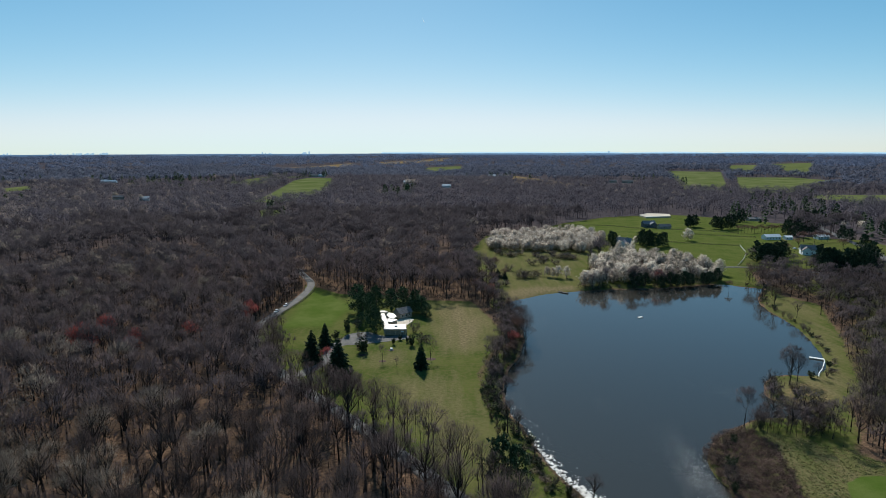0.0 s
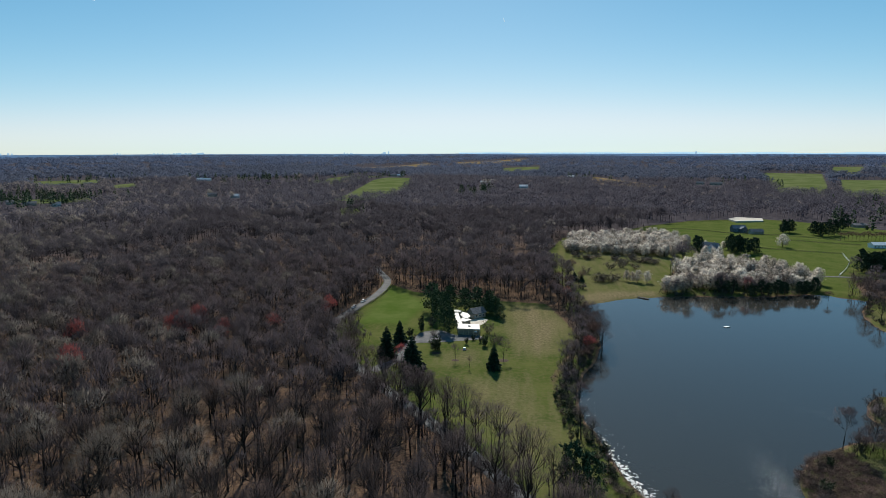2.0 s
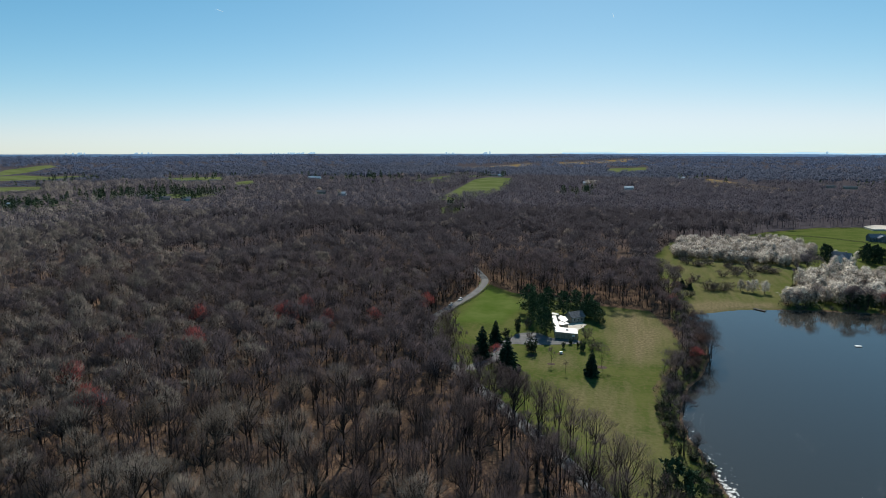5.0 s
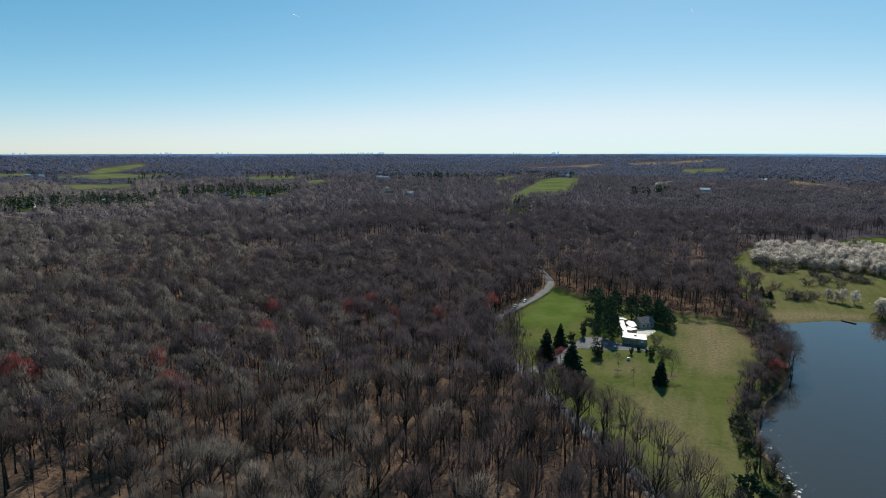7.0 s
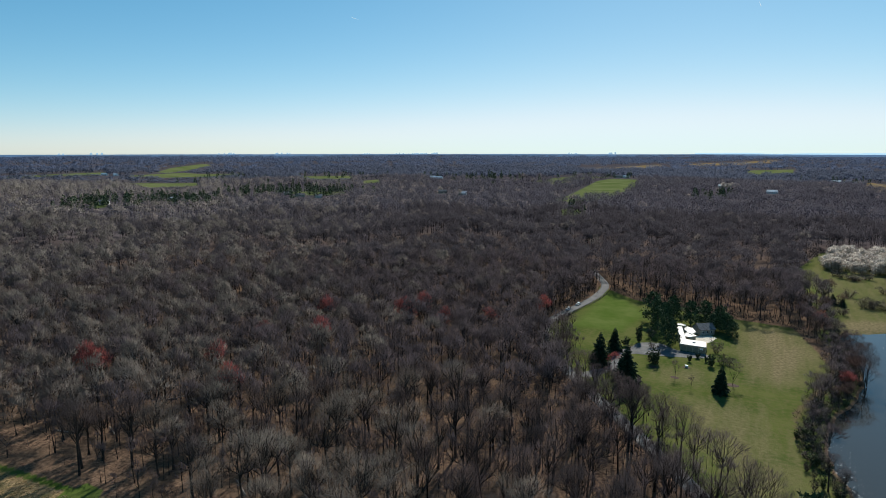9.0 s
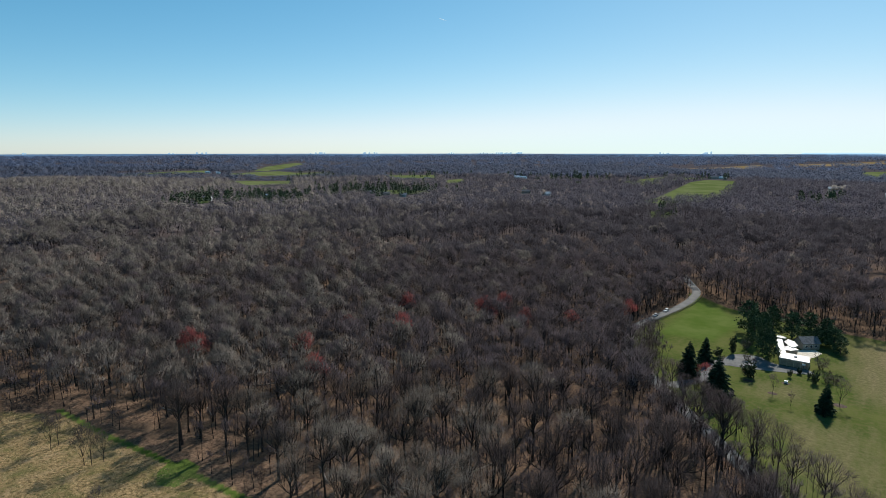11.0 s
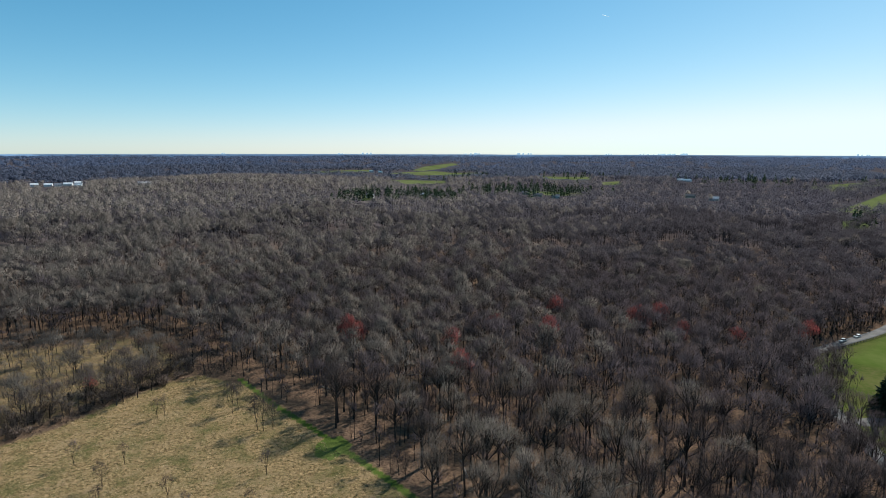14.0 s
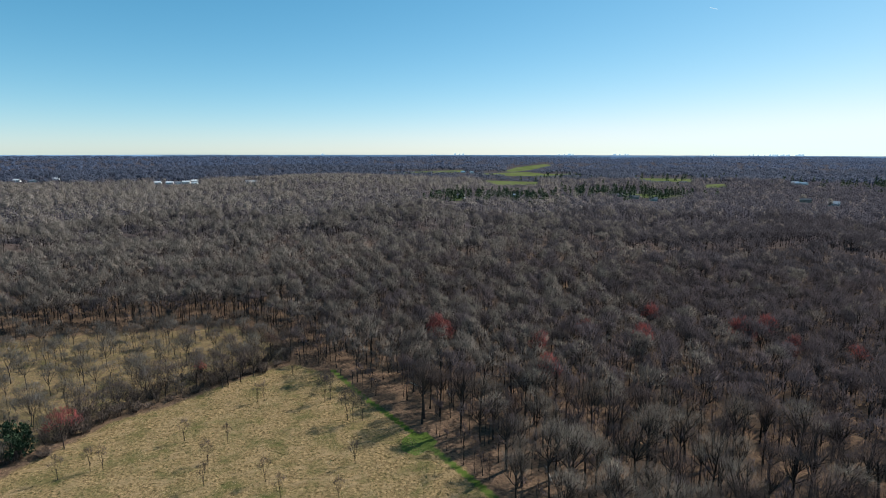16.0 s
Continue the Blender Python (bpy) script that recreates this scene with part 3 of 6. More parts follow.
PINE_CLUMPS = [  # pines among the far houses: x, y, how many, spread
    (-934, 499, 14, 28), (-962, 548, 14, 26), (-992, 624, 12, 24), (-908, 590, 8, 20), (-966, 676, 16, 26), (-899, 649, 12, 22), (-925, 717, 14, 26), (-851, 666, 10, 22),
               (-979, 846, 16, 40), (-943, 881, 16, 40), (-884, 875, 12, 34), (-880, 938, 16, 44), (-833, 923, 12, 34), (-1000, 1000, 16, 60), (-800, 1010, 10, 50),
               (-252, 858, 6, 12), (-95, 1162, 8, 26), (-75, 1201, 8, 26), (552, 913, 14, 40), (497, 725, 14, 26), (452, 613, 12, 24), (520, 820, 12, 40), (430, 760, 12, 36),
               (600, 1000, 12, 60), (700, 1100, 14, 70), (-640, 1480, 20, 90), (-760, 1560, 20, 90), (-440, 1760, 14, 50), (-1500, 1300, 16, 80), (-1220, 1500, 16, 80), (180, 1900, 12, 60), (560, 1700, 14, 70)]


def open_to_view(x, y):
    """Clear of the yards that lie open before the far buildings."""
    ok = np.ones(np.shape(x), bool)
    for hx, hy, _, long in FARMS:
        d = math.hypot(hx, hy)
        u, v = -hx / d, -hy / d
        along, across = (x - hx) * u + (y - hy) * v, (x - hx) * -v + (y - hy) * u
        ok &= ~((along > -10) & (along < 20 + d * .13) & (np.abs(across) < long * .62))
    for cx, cy, _, spread in PINE_CLUMPS:
        d = math.hypot(cx, cy)
        u, v = -cx / d, -cy / d
        along, across = (x - cx) * u + (y - cy) * v, (x - cx) * -v + (y - cy) * u
        ok &= ~((along > -spread * .6) & (along < spread * .6 + 25) & (np.abs(across) < spread * 1.2))
    return ok


def wooded(x, y, margin):
    """Which of the spots lie in the woods, clear of grass, water, road and yards."""
    ok = inside(SHORE, x, y) < -1.5
    for poly in (LAWN, CROSS, PASTURE, YARDS, SHORE_GREEN, NEAR_POINT, BANK_LAWN, MEADOW, WILD, GREEN, GROVE_BACK, GROVE_SHORE, HAMLET):
        ok &= inside(poly, x, y) < -margin
    for poly in FIELDS:
        ok &= inside(poly, x, y) < -margin
    ok &= (from_line(ROAD, x, y) > 5.0) & open_to_view(x, y)
    return ok


def woodland(r0, r1, spacing, seed, margin=1.0):
    """Jittered spots between two distances, in the wooded part of the land."""
    r = np.random.RandomState(seed)
    if r1 > 700:
        n = int(1.31 * (r1 ** 2 - r0 ** 2) / spacing ** 2)
        a = np.radians(r.uniform(-44, 106, n))
        d = np.sqrt(r.uniform(r0 ** 2, r1 ** 2, n))
        x, y = -np.sin(a) * d, np.cos(a) * d
    else:
        g = np.arange(-r1, r1, spacing)
        x, y = np.meshgrid(g, g)
        x = x.ravel() + r.uniform(-.46, .46, x.size) * spacing
        y = y.ravel() + r.uniform(-.46, .46, y.size) * spacing
        d, a = np.hypot(x, y), np.degrees(np.arctan2(-x, y))
        k = (d >= r0) & (d < r1) & (a > -44) & (a < 106)
        x, y = x[k], y[k]
    k = wooded(x, y, margin)
    if r1 <= 430:
        k &= (inside(MEADOW, x, y) < -14) | (r.random_sample(x.size) < 0.55)
    return x[k], y[k], r


def small_growth(x, y):
    """Where the trees stay low: along the pond and among the houses beyond it."""
    return (inside(SHORE, x, y) > -26) | ((x > 150) & (y < 620) & (y > 170))


def woods_object(name, r0, r1, spacing, seed, variants, mat, label, margin=1.0, tall=(0.82, 1.18)):
    x, y, r = woodland(r0, r1, spacing, seed, margin)
    s = r.uniform(0.8, 1.2, len(x))
    h = r.uniform(*tall, len(x))
    h = h * (1 + .10 * np.sin(x / 17 + 1.5 * np.sin(y / 23)) * np.sin(y / 19 + 1.5 * np.sin(x / 29)))
    low = small_growth(x, y)
    if r1 > 700:
        for poly in FIELDS[13:]:
            for k in (1.03, 1.07, 1.11, 1.15, 1.2, 1.25):
                h[inside(poly, x * k, y * k) > 0] *= 0.6
        h = np.maximum(h, 0.2)
    h[low] *= 0.68
    s[low] *= 0.78
    z = terrain(x, y) - 0.1
    # Share of pale budding trees rises westward, also standing in for side light.
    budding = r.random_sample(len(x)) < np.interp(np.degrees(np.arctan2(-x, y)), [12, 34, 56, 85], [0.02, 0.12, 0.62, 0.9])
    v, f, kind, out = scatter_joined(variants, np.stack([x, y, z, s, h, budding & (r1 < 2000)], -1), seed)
    ob = mesh_object(name, v, f, mat, clump=out)
    ob.data.materials.append(WOOD_BOUGH)
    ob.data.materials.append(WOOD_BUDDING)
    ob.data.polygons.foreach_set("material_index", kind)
    return tagged(ob, label, "woodland", kind="stuff")


near_x, near_y, near_r = woodland(60, 250, 9.0, 11, 0.5)
order = np.argsort(np.hypot(near_x, near_y))[:300]
NEAR_LIMIT = float(np.hypot(near_x, near_y)[order[-1]])

mid_kinds = [light_tree(200 + i, 22, 6.6 + .3 * (i % 4), 6 + i % 3, 62, (1.9, 0.19), .36, .0135, 3, level=.25, lift=.3) for i in range(10)]
woods_object("woodland_middle", NEAR_LIMIT, 430, 9.2, 21, mid_kinds, WOOD_MID, "leafless grey-brown broadleaf wood in early spring", 0.5)
back_kinds = [light_tree(300 + i, 20.5, 7.0, 5, 38, (1.9, 0.42), .32, .011, 1, level=.4, lift=.8) for i in range(10)]
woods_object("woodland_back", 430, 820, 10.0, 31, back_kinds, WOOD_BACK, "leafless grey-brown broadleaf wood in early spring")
far_kinds = [canopy_tree(400 + i, 20, 7.4, 38, 2.3, 1.2) for i in range(10)]
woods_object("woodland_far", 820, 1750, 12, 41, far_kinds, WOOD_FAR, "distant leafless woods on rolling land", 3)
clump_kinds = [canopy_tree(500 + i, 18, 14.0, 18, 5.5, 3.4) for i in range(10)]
woods_object("woodland_distant", 1750, 2600, 22, 52, clump_kinds, WOOD_HALF, "leafless woods in the distance, haze mixed into their colour", 8)
woods_object("woodland_horizon", 2600, 4900, 36, 51, clump_kinds, WOOD_EDGE, "dark woods out to the horizon, haze mixed into their colour", 8)


def poles(name, r0, r1, spacing, seed, kinds):
    """Thin, drawn-up trees between the large ones, and along both sides of the road."""
    x, y, r = woodland(r0, r1, spacing, seed, 0.3)
    side = [(a + r.normal(0, 1.4), b + r.normal(0, 1.4)) for k in (-5.4, 5.4, -8.5, 7.5, 10, 13) for a, b in offset_line(ROAD_LINE, k) if b < 292 or k > 0]
    a, b = np.array(side).T
    far = np.hypot(a, b)
    k = (far >= r0) & (far < r1) & (inside(SHORE, a, b) < -14) & (from_line(DRIVE, a, b) > 8)
    x, y = np.concatenate([x, a[k]]), np.concatenate([y, b[k]])
    low = np.where(small_growth(x, y), .6, 1.0)
    s, h = r.uniform(.6, 1.35, len(x)) * low, r.uniform(.45, 1.1, len(x)) * low
    v, f, kind, out = scatter_joined(kinds, np.stack([x, y, terrain(x, y) - .1, s, h, h * 0], -1), seed)
    ob = mesh_object(name, v, f, WOOD_MID, clump=out)
    ob.data.materials.append(WOOD_BOUGH)
    ob.data.polygons.foreach_set("material_index", kind)
    tagged(ob, "thin drawn-up leafless trees crowded between larger ones", "woodland", kind="stuff")


def offset_line(line, k):
    """The line moved sideways by k metres."""
    made = []
    for (ax, ay), (bx, by) in zip(line, line[1:]):
        d = math.hypot(bx - ax, by - ay)
        made.append(((ax + bx) / 2 + (by - ay) / d * k, (ay + by) / 2 - (bx - ax) / d * k))
    return made


poles("woodland_poles_near", 60, 250, 6.2, 71, [light_tree(600 + i, 17, 2.5, 4, 26, (2.0, 0.11), .4, .009, 2) for i in range(8)])
poles("woodland_poles", 250, 470, 5.6, 72, [light_tree(620 + i, 17, 2.6, 3, 12, (2.4, 0.22), .4, .009, 1) for i in range(8)])


def understory():
    """Low brush along the borders of the woods."""
    x, y, r = woodland(130, 690, 5.0, 61, 0.2)
    edge = np.full(x.shape, -1e3)
    for poly in (LAWN, CROSS, PASTURE, YARDS, SHORE_GREEN, WILD, GROVE_BACK, HAMLET):
        edge = np.maximum(edge, inside(poly, x, y))
    k = (edge > -13) | ((x > 150) & (y > 200) & (y < 560))
    x, y = x[k], y[k]
    kinds = []
    for i in range(6):
        g = Growth(650 + i)
        for _ in range(46):
            d = g.scatter()
            p = Vector((d.x * 2.0, d.y * 2.0, abs(d.z) * 2.2))
            g.blade(p, (UP * .4 + g.scatter()).normalized(), g.rng.uniform(.8, 2.0), .16)
        v, f, n = g.full()
        kinds.append((v, f, np.arange(46) % 3 == 0, n))
    h = r.uniform(.5, 1.5, len(x))
    v, f, kind, _ = scatter_joined(kinds, np.stack([x, y, terrain(x, y) - .1, r.uniform(.7, 1.4, len(x)), h, h * 0], -1), 62)
    ob = mesh_object("brush", v, f, SHRUB)
    ob.data.materials.append(WOOD_BOUGH)
    ob.data.polygons.foreach_set("material_index", kind)
    tagged(ob, "tangled brown brush along the edge of the woods", "brush", kind="stuff")


understory()


def stand(x, y, turn=0.0, size=1.0, tall=None, sink=0.0):
    return Matrix.LocRotScale((x, y, height(x, y) - sink), Euler((0, 0, turn)), (size, size, tall or size))


near_trees = []
for k in range(8):
    t, c = bare_tree(100 + k, 23, 6.4 + .35 * (k % 5), 7 + k % 3, 120, (1.9, 0.055), .38, .0155, 8)
    near_trees.append((t.full(), c.full()))


def plant(kinds, spots, name, label, category, group, bark, leaf, seed):
    """Trees of a few shapes, one thing each: spots are x, y, size, height scale."""
    r = random.Random(seed)
    made = []
    for i, (x, y, s, h) in enumerate(spots):
        k = i if i < len(kinds) else r.randrange(len(kinds))
        m = stand(x, y, r.uniform(0, 6.28), s, h)
        if i < len(kinds):
            ob = tagged(new(name), label, category, group)
            for what, (v, f, out), mat in zip(("trunk", "crown"), kinds[k], (bark, leaf)):
                mesh_object(what, v, f, mat, ob, clump=out)
            ob.matrix_basis = m
            made.append(ob)
        else:
            src = made[k]
            cp = copy_thing(src, Matrix())
            cp.matrix_basis = m
    return made


low = small_growth(near_x[order], near_y[order])
spots = [(near_x[i], near_y[i], near_r.uniform(.7, 1.2) * (.6 if l else 1), near_r.uniform(.65, 1.15) * (.5 if l else 1)) for i, l in zip(order, low)]
# Pale budding kind picked more often westward, its colour holding some side light.
west = [q for q in spots if math.degrees(math.atan2(-q[0], q[1])) > 20 and near_r.random_sample() < (.15 if q[1] > 1.6 * -q[0] else .65)]
rest = [q for q in spots if q not in west]
plant(near_trees, rest, "bare_tree", "tall leafless grey-brown broadleaf tree in the wood", "tree", "trees of the near wood", BARK, TWIGS, 5)
plant(near_trees, west, "budding_tree", "tall tan-grey broadleaf tree coming into bud", "tree", "budding trees of the near wood", BARK, BUDDING, 6)

# ---------------------------------------------------------------- more kinds of plants
def spruce(seed, tall, wide, whorls=20, arms=10):
    """A pointed conifer: whorls of drooping, needled arms round a straight trunk."""
    trunk, crown = Growth(seed), Growth(seed + 50)
    r = crown.rng
    trunk.limb([Vector((0, 0, -.3)), Vector((0, 0, tall * .5)), Vector((0, 0, tall * .98))], [tall * .016, tall * .01, .02], 6)
    for w in range(whorls):
        k = (w + r.random() * .5) / whorls
        z = tall * (.06 + .92 * k)
        reach = wide * (1 - k) ** .9 * r.uniform(.85, 1.1) + .15
        for a in range(arms):
            t = a * math.tau / arms + w * .7 + r.uniform(-.3, .3)
            d = Vector((math.cos(t), math.sin(t), -.28 + .5 * k + r.uniform(-.12, .12))).normalized()
            long = reach * r.uniform(.75, 1.12)
            p = Vector((0, 0, z))
            crown.blade(p, d, long, long * .42 + .2)
            for j in range(5):
                q = p + d * long * r.uniform(.3, .95)
                e = (d + crown.scatter() * .7 + Vector((0, 0, -.25))).normalized()
                crown.blade(q, e, long * r.uniform(.25, .45) + .2, long * .2 + .2)
    return trunk, crown


def pine(seed, tall, wide, limbs=36, tufts=34, low=.1):
    """A broad, uneven pine: level limbs that carry clouds of needle tufts."""
    trunk, crown = Growth(seed), Growth(seed + 50)
    r = crown.rng
    bend = Vector((r.uniform(-.04, .04), r.uniform(-.04, .04), 1))
    trunk.limb([Vector((0, 0, -.3)), bend * tall * .5, bend * tall * .96], [tall * .019, tall * .013, .04], 6)
    for i in range(limbs):
        k = low + (.97 - low) * (i + r.random()) / limbs
        t = i * 2.4 + r.uniform(-.5, .5)
        reach = wide * (math.sin(min(1, (1.05 - k) / .75) * 1.5) ** .8) * r.uniform(.65, 1.15)
        p = bend * tall * k
        d = Vector((math.cos(t), math.sin(t), r.uniform(-.05, .35))).normalized()
        crown.limb([p, p + d * reach], [.07, .02], 3)
        for _ in range(tufts):
            s = r.uniform(.3, 1.05) ** .8
            q = p + d * reach * s + crown.scatter() * (.28 + .16 * reach) * Vector((1, 1, .55)).length * .6
            e = (crown.scatter() + UP * .35).normalized()
            crown.blade(q, e, r.uniform(.8, 1.6), r.uniform(.5, 1.0))
    return trunk, crown


def blossoming(seed, tall, wide, lumps=16, petals=34):
    """An upright oval pear in flower: rising boughs hidden by clumps of blossom."""
    trunk, crown = Growth(seed), Growth(seed + 50)
    r = crown.rng
    trunk.limb([Vector((0, 0, -.3)), Vector((0, 0, tall * .25)), Vector((0, 0, tall * .7))], [tall * .02, tall * .016, .03], 5)
    for i in range(lumps):
        k = (i + r.random()) / lumps
        z = tall * (.24 + .68 * k)
        fat = wide * math.sin(math.pi * (.22 + .70 * k)) ** .7
        t = i * 2.4 + r.uniform(-.4, .4)
        c = Vector((math.cos(t) * fat * .62, math.sin(t) * fat * .62, z))
        trunk.limb([Vector((0, 0, z * .55)), c], [.06, .02], 3)
        size = fat * r.uniform(.36, .56) + .25
        for _ in range(petals):
            d = crown.scatter()
            q = c + Vector((d.x, d.y, d.z * 1.3)) * size * r.uniform(.5, 1.05)
            crown.blade(q, (crown.scatter() + d * .4).normalized(), r.uniform(.5, .9), r.uniform(.4, .7), (d + Vector((c.x, c.y, (z - tall * .5) * .6)).normalized() * .6).normalized())
    return trunk, crown


def thicket(seed, tall, wide, stems=9, twigs=150, blade=(.9, .07)):
    """A shrub of many stems from the ground."""
    trunk, crown = Growth(seed), Growth(seed + 50)
    r = crown.rng
    ends = []
    for i in range(stems):
        t = i * 2.4
        e = Vector((math.cos(t) * wide * r.uniform(.3, .9), math.sin(t) * wide * r.uniform(.3, .9), tall * r.uniform(.6, 1)))
        b = Vector((math.cos(t) * wide * .12, math.sin(t) * wide * .12, -.2))
        trunk.limb([b, b.lerp(e, .55) + crown.scatter() * .15, e], [.05, .035, .012], 3)
        ends.append((b, e))
    for _ in range(twigs):
        b, e = r.choice(ends)
        q = b.lerp(e, r.uniform(.25, 1)) + crown.scatter() * wide * .22
        q.z = max(q.z, .05)
        crown.blade(q, (UP * .5 + crown.scatter()).normalized(), blade[0] * r.uniform(.5, 1.3), blade[1] * r.uniform(.7, 1.4))
    return trunk, crown


def kinds_of(make, n, seed, *a, **k):
    return [tuple(g.full() for g in make(seed + i, *a, **k)) for i in range(n)]


def put_each(kinds, tall, spots, name, label, category, group, bark, leaf, seed):
    """Plants of given heights: spots are x, y, height in metres (and breadth, where it differs)."""
    made = [(s[0], s[1], (s[3] if len(s) > 3 else s[2] / tall), s[2] / tall) for s in spots]
    return plant(kinds, made, name, label, category, group, bark, leaf, seed)


def fill(poly, spacing, seed, keep=1.0, margin=0.0):
    """Jittered spots inside an outline."""
    r = random.Random(seed)
    p = np.array(poly)
    (x0, y0), (x1, y1) = p.min(0), p.max(0)
    made = []
    y = y0
    while y < y1:
        x = x0
        while x < x1:
            q = (x + r.uniform(-.42, .42) * spacing, y + r.uniform(-.42, .42) * spacing)
            if r.random() < keep and inside(poly, np.array([q[0]]), np.array([q[1]]))[0] > margin:
                made.append(q)
            x += spacing
        y += spacing * .87
    return made


rnd = random.Random(77)
SPRUCES = kinds_of(spruce, 3, 700, 15, 5.0, 22, 12)
PINES = kinds_of(pine, 4, 720, 16, 6.4)
PEARS = kinds_of(blossoming, 6, 740, 9, 3.0, 16, 32)
YOUNG = kinds_of(bare_tree, 5, 760, 11, 3.0, 6, 50, (1.5, 0.05), .14, .008, 3, 5)
APART = kinds_of(bare_tree, 5, 770, 11, 4.6, 7, 60, (1.5, 0.075), .24, .010, 4, 5)
OAKS = kinds_of(bare_tree, 4, 780, 16, 6.4, 8, 75, (1.7, 0.065), .26, .013, 6)
REDS = kinds_of(bare_tree, 3, 800, 15, 5.6, 8, 110, (1.1, 0.15), .28, .011, 4)
BARE_SHRUBS = kinds_of(thicket, 5, 820, 3.4, 2.2, 10, 210, (1.1, .09))
LEAFY_SHRUBS = kinds_of(thicket, 3, 840, 3.0, 1.9, 8, 300, (.6, .38))
RED_BROWN = massed(material("red_brown_twigs", (0.068, 0.042, 0.036), (0.160, 0.100, 0.084), 4, 1.0, per_object=0.5))
PINE_BARK = material("pine_bark", (0.05, 0.038, 0.03), (0.12, 0.095, 0.075), 2, 0.3)

# trees about the house
put_each(SPRUCES, 15, [(-44.3, 231.8, 17.7), (-57.9, 271.1, 12.0), (-59.5, 249.5, 15.5), (-9.8, 241.6, 11.7, .72)],
         "spruce_tree", "dark green pointed spruce tree standing on the lawn", "tree", "spruces on the lawn", PINE_BARK, NEEDLES, 31)
put_each(PINES, 16, [(-50, 329.1, 17.3), (-39.3, 300.5, 19.6, .72), (-35.2, 291.5, 14.3, .7), (-40, 334, 15, .9), (-30.9, 332, 13.8, .95), (-23.8, 338, 13.5),
                     (-16.5, 332, 13.1), (-12.8, 327, 10.6, .8), (-9.7, 320, 7.7, .55), (-45.5, 316, 17, .75), (-20, 327.5, 9, .7)],
         "pine_tree", "broad dark green pine tree sheltering the house", "tree", "pines round the house", PINE_BARK, PINE, 32)
put_each(LEAFY_SHRUBS, 3, [(-50.2, 290, 7.5, 1.3), (-54.6, 281.1, 4.2, 1.2), (-38.2, 263, 7.0, 2.2), (-24.7, 273.3, 3.2, .6), (-21.9, 280.2, 2.6, .8),
                           (-18.1, 276.5, 2.4, .6), (-15.6, 271.7, 5.2, 1.2)],
         "evergreen_shrub", "dark evergreen shrub in the garden by the drive", "shrub", "evergreen shrubs of the garden", BARK, SHRUB_GREEN, 33)
put_each(BARE_SHRUBS, 3.4, [(-46.5, 300, 5.5, 1.6), (-15.1, 291.5, 6.4, 1.9), (-11.6, 276, 4.6, 1.7), (-9, 278, 4.2, 1.5), (-52, 276, 3.2, 1.1), (-43, 284, 3.6, 1.3), (-41, 268, 3, 1.2)],
         "bare_shrub", "leafless brown garden shrub beside the house", "shrub", "bare shrubs of the garden", BARK, SHRUB, 34)
put_each(YOUNG, 11, [(-27.8, 250.3, 8.9), (-20.5, 241.2, 6.2), (-5.9, 253.1, 11.9, 1.25), (-39, 277, 4.5, .5)],
         "young_tree", "slender leafless young tree on the lawn", "tree", "young trees on the lawn", BARK, TWIGS, 35)

# roadside and shore trees
put_each(OAKS, 16, [(-42, 210.5, 14), (-32.2, 205.2, 13), (-24.4, 194.9, 16.2), (-17.3, 184.8, 18), (-12.7, 176.6, 16.2), (-5, 170.7, 18.2), (1.5, 160, 17),
                    (5, 151, 20), (11, 147, 17), (-54.3, 221, 12.5), (-65, 233, 13), (-72, 243, 12), (-78, 252, 13), (14, 138, 16), (-86, 280, 12), (-85, 292, 10), (-36, 214, 11),
                    (-70, 229, 17, 1.1), (-76, 236, 16, 1.1), (-60, 228, 15), (-83, 246, 18, 1.1), (-88, 250, 19, 1.15), (-74, 247, 15), (-79, 258, 14), (-84, 266, 15), (-82, 272, 12),
                    (-90, 262, 17, 1.0), (-48, 214, 14), (-94, 255, 20, 1.2), (-100, 262, 20, 1.2), (-106, 276, 20, 1.2), (-107, 290, 19, 1.2), (-88, 286, 11, .7), (-90, 300, 9, .6)],
         "roadside_tree", "spreading leafless broadleaf tree beside the road", "tree", "trees along the road", BARK, TWIGS, 36)
put_each(OAKS, 16, [(142.1, 223.7, 15.5), (147, 226.6, 12.7), (27, 340.4, 15.9),
                    (36, 300.6, 11.1), (37.5, 281.7, 14.9), (33, 268, 12), (24, 245, 15), (19.9, 224.2, 9.8), (201, 339.3, 14), (218.7, 402, 14), (218, 378, 14), (202, 318, 11),
                    (38, 318, 11), (34, 332, 12), (41, 308, 13, 1.0), (40, 290, 14, 1.1), (158, 230.6, 7), (42, 280, 14, 1.0), (43, 298, 14, 1.1), (40, 270, 13, .9)],
         "shore_tree", "leafless grey-brown tree at the edge of the pond", "tree", "trees round the pond", BARK, TWIGS, 37)
put_each(PINES, 16, [(15.5, 151, 15.7, .75), (20.5, 148, 14.2, .7)], "young_pine", "young green pine between the road and the pond", "tree", "young pines by the pond",
         PINE_BARK, PINE, 38)

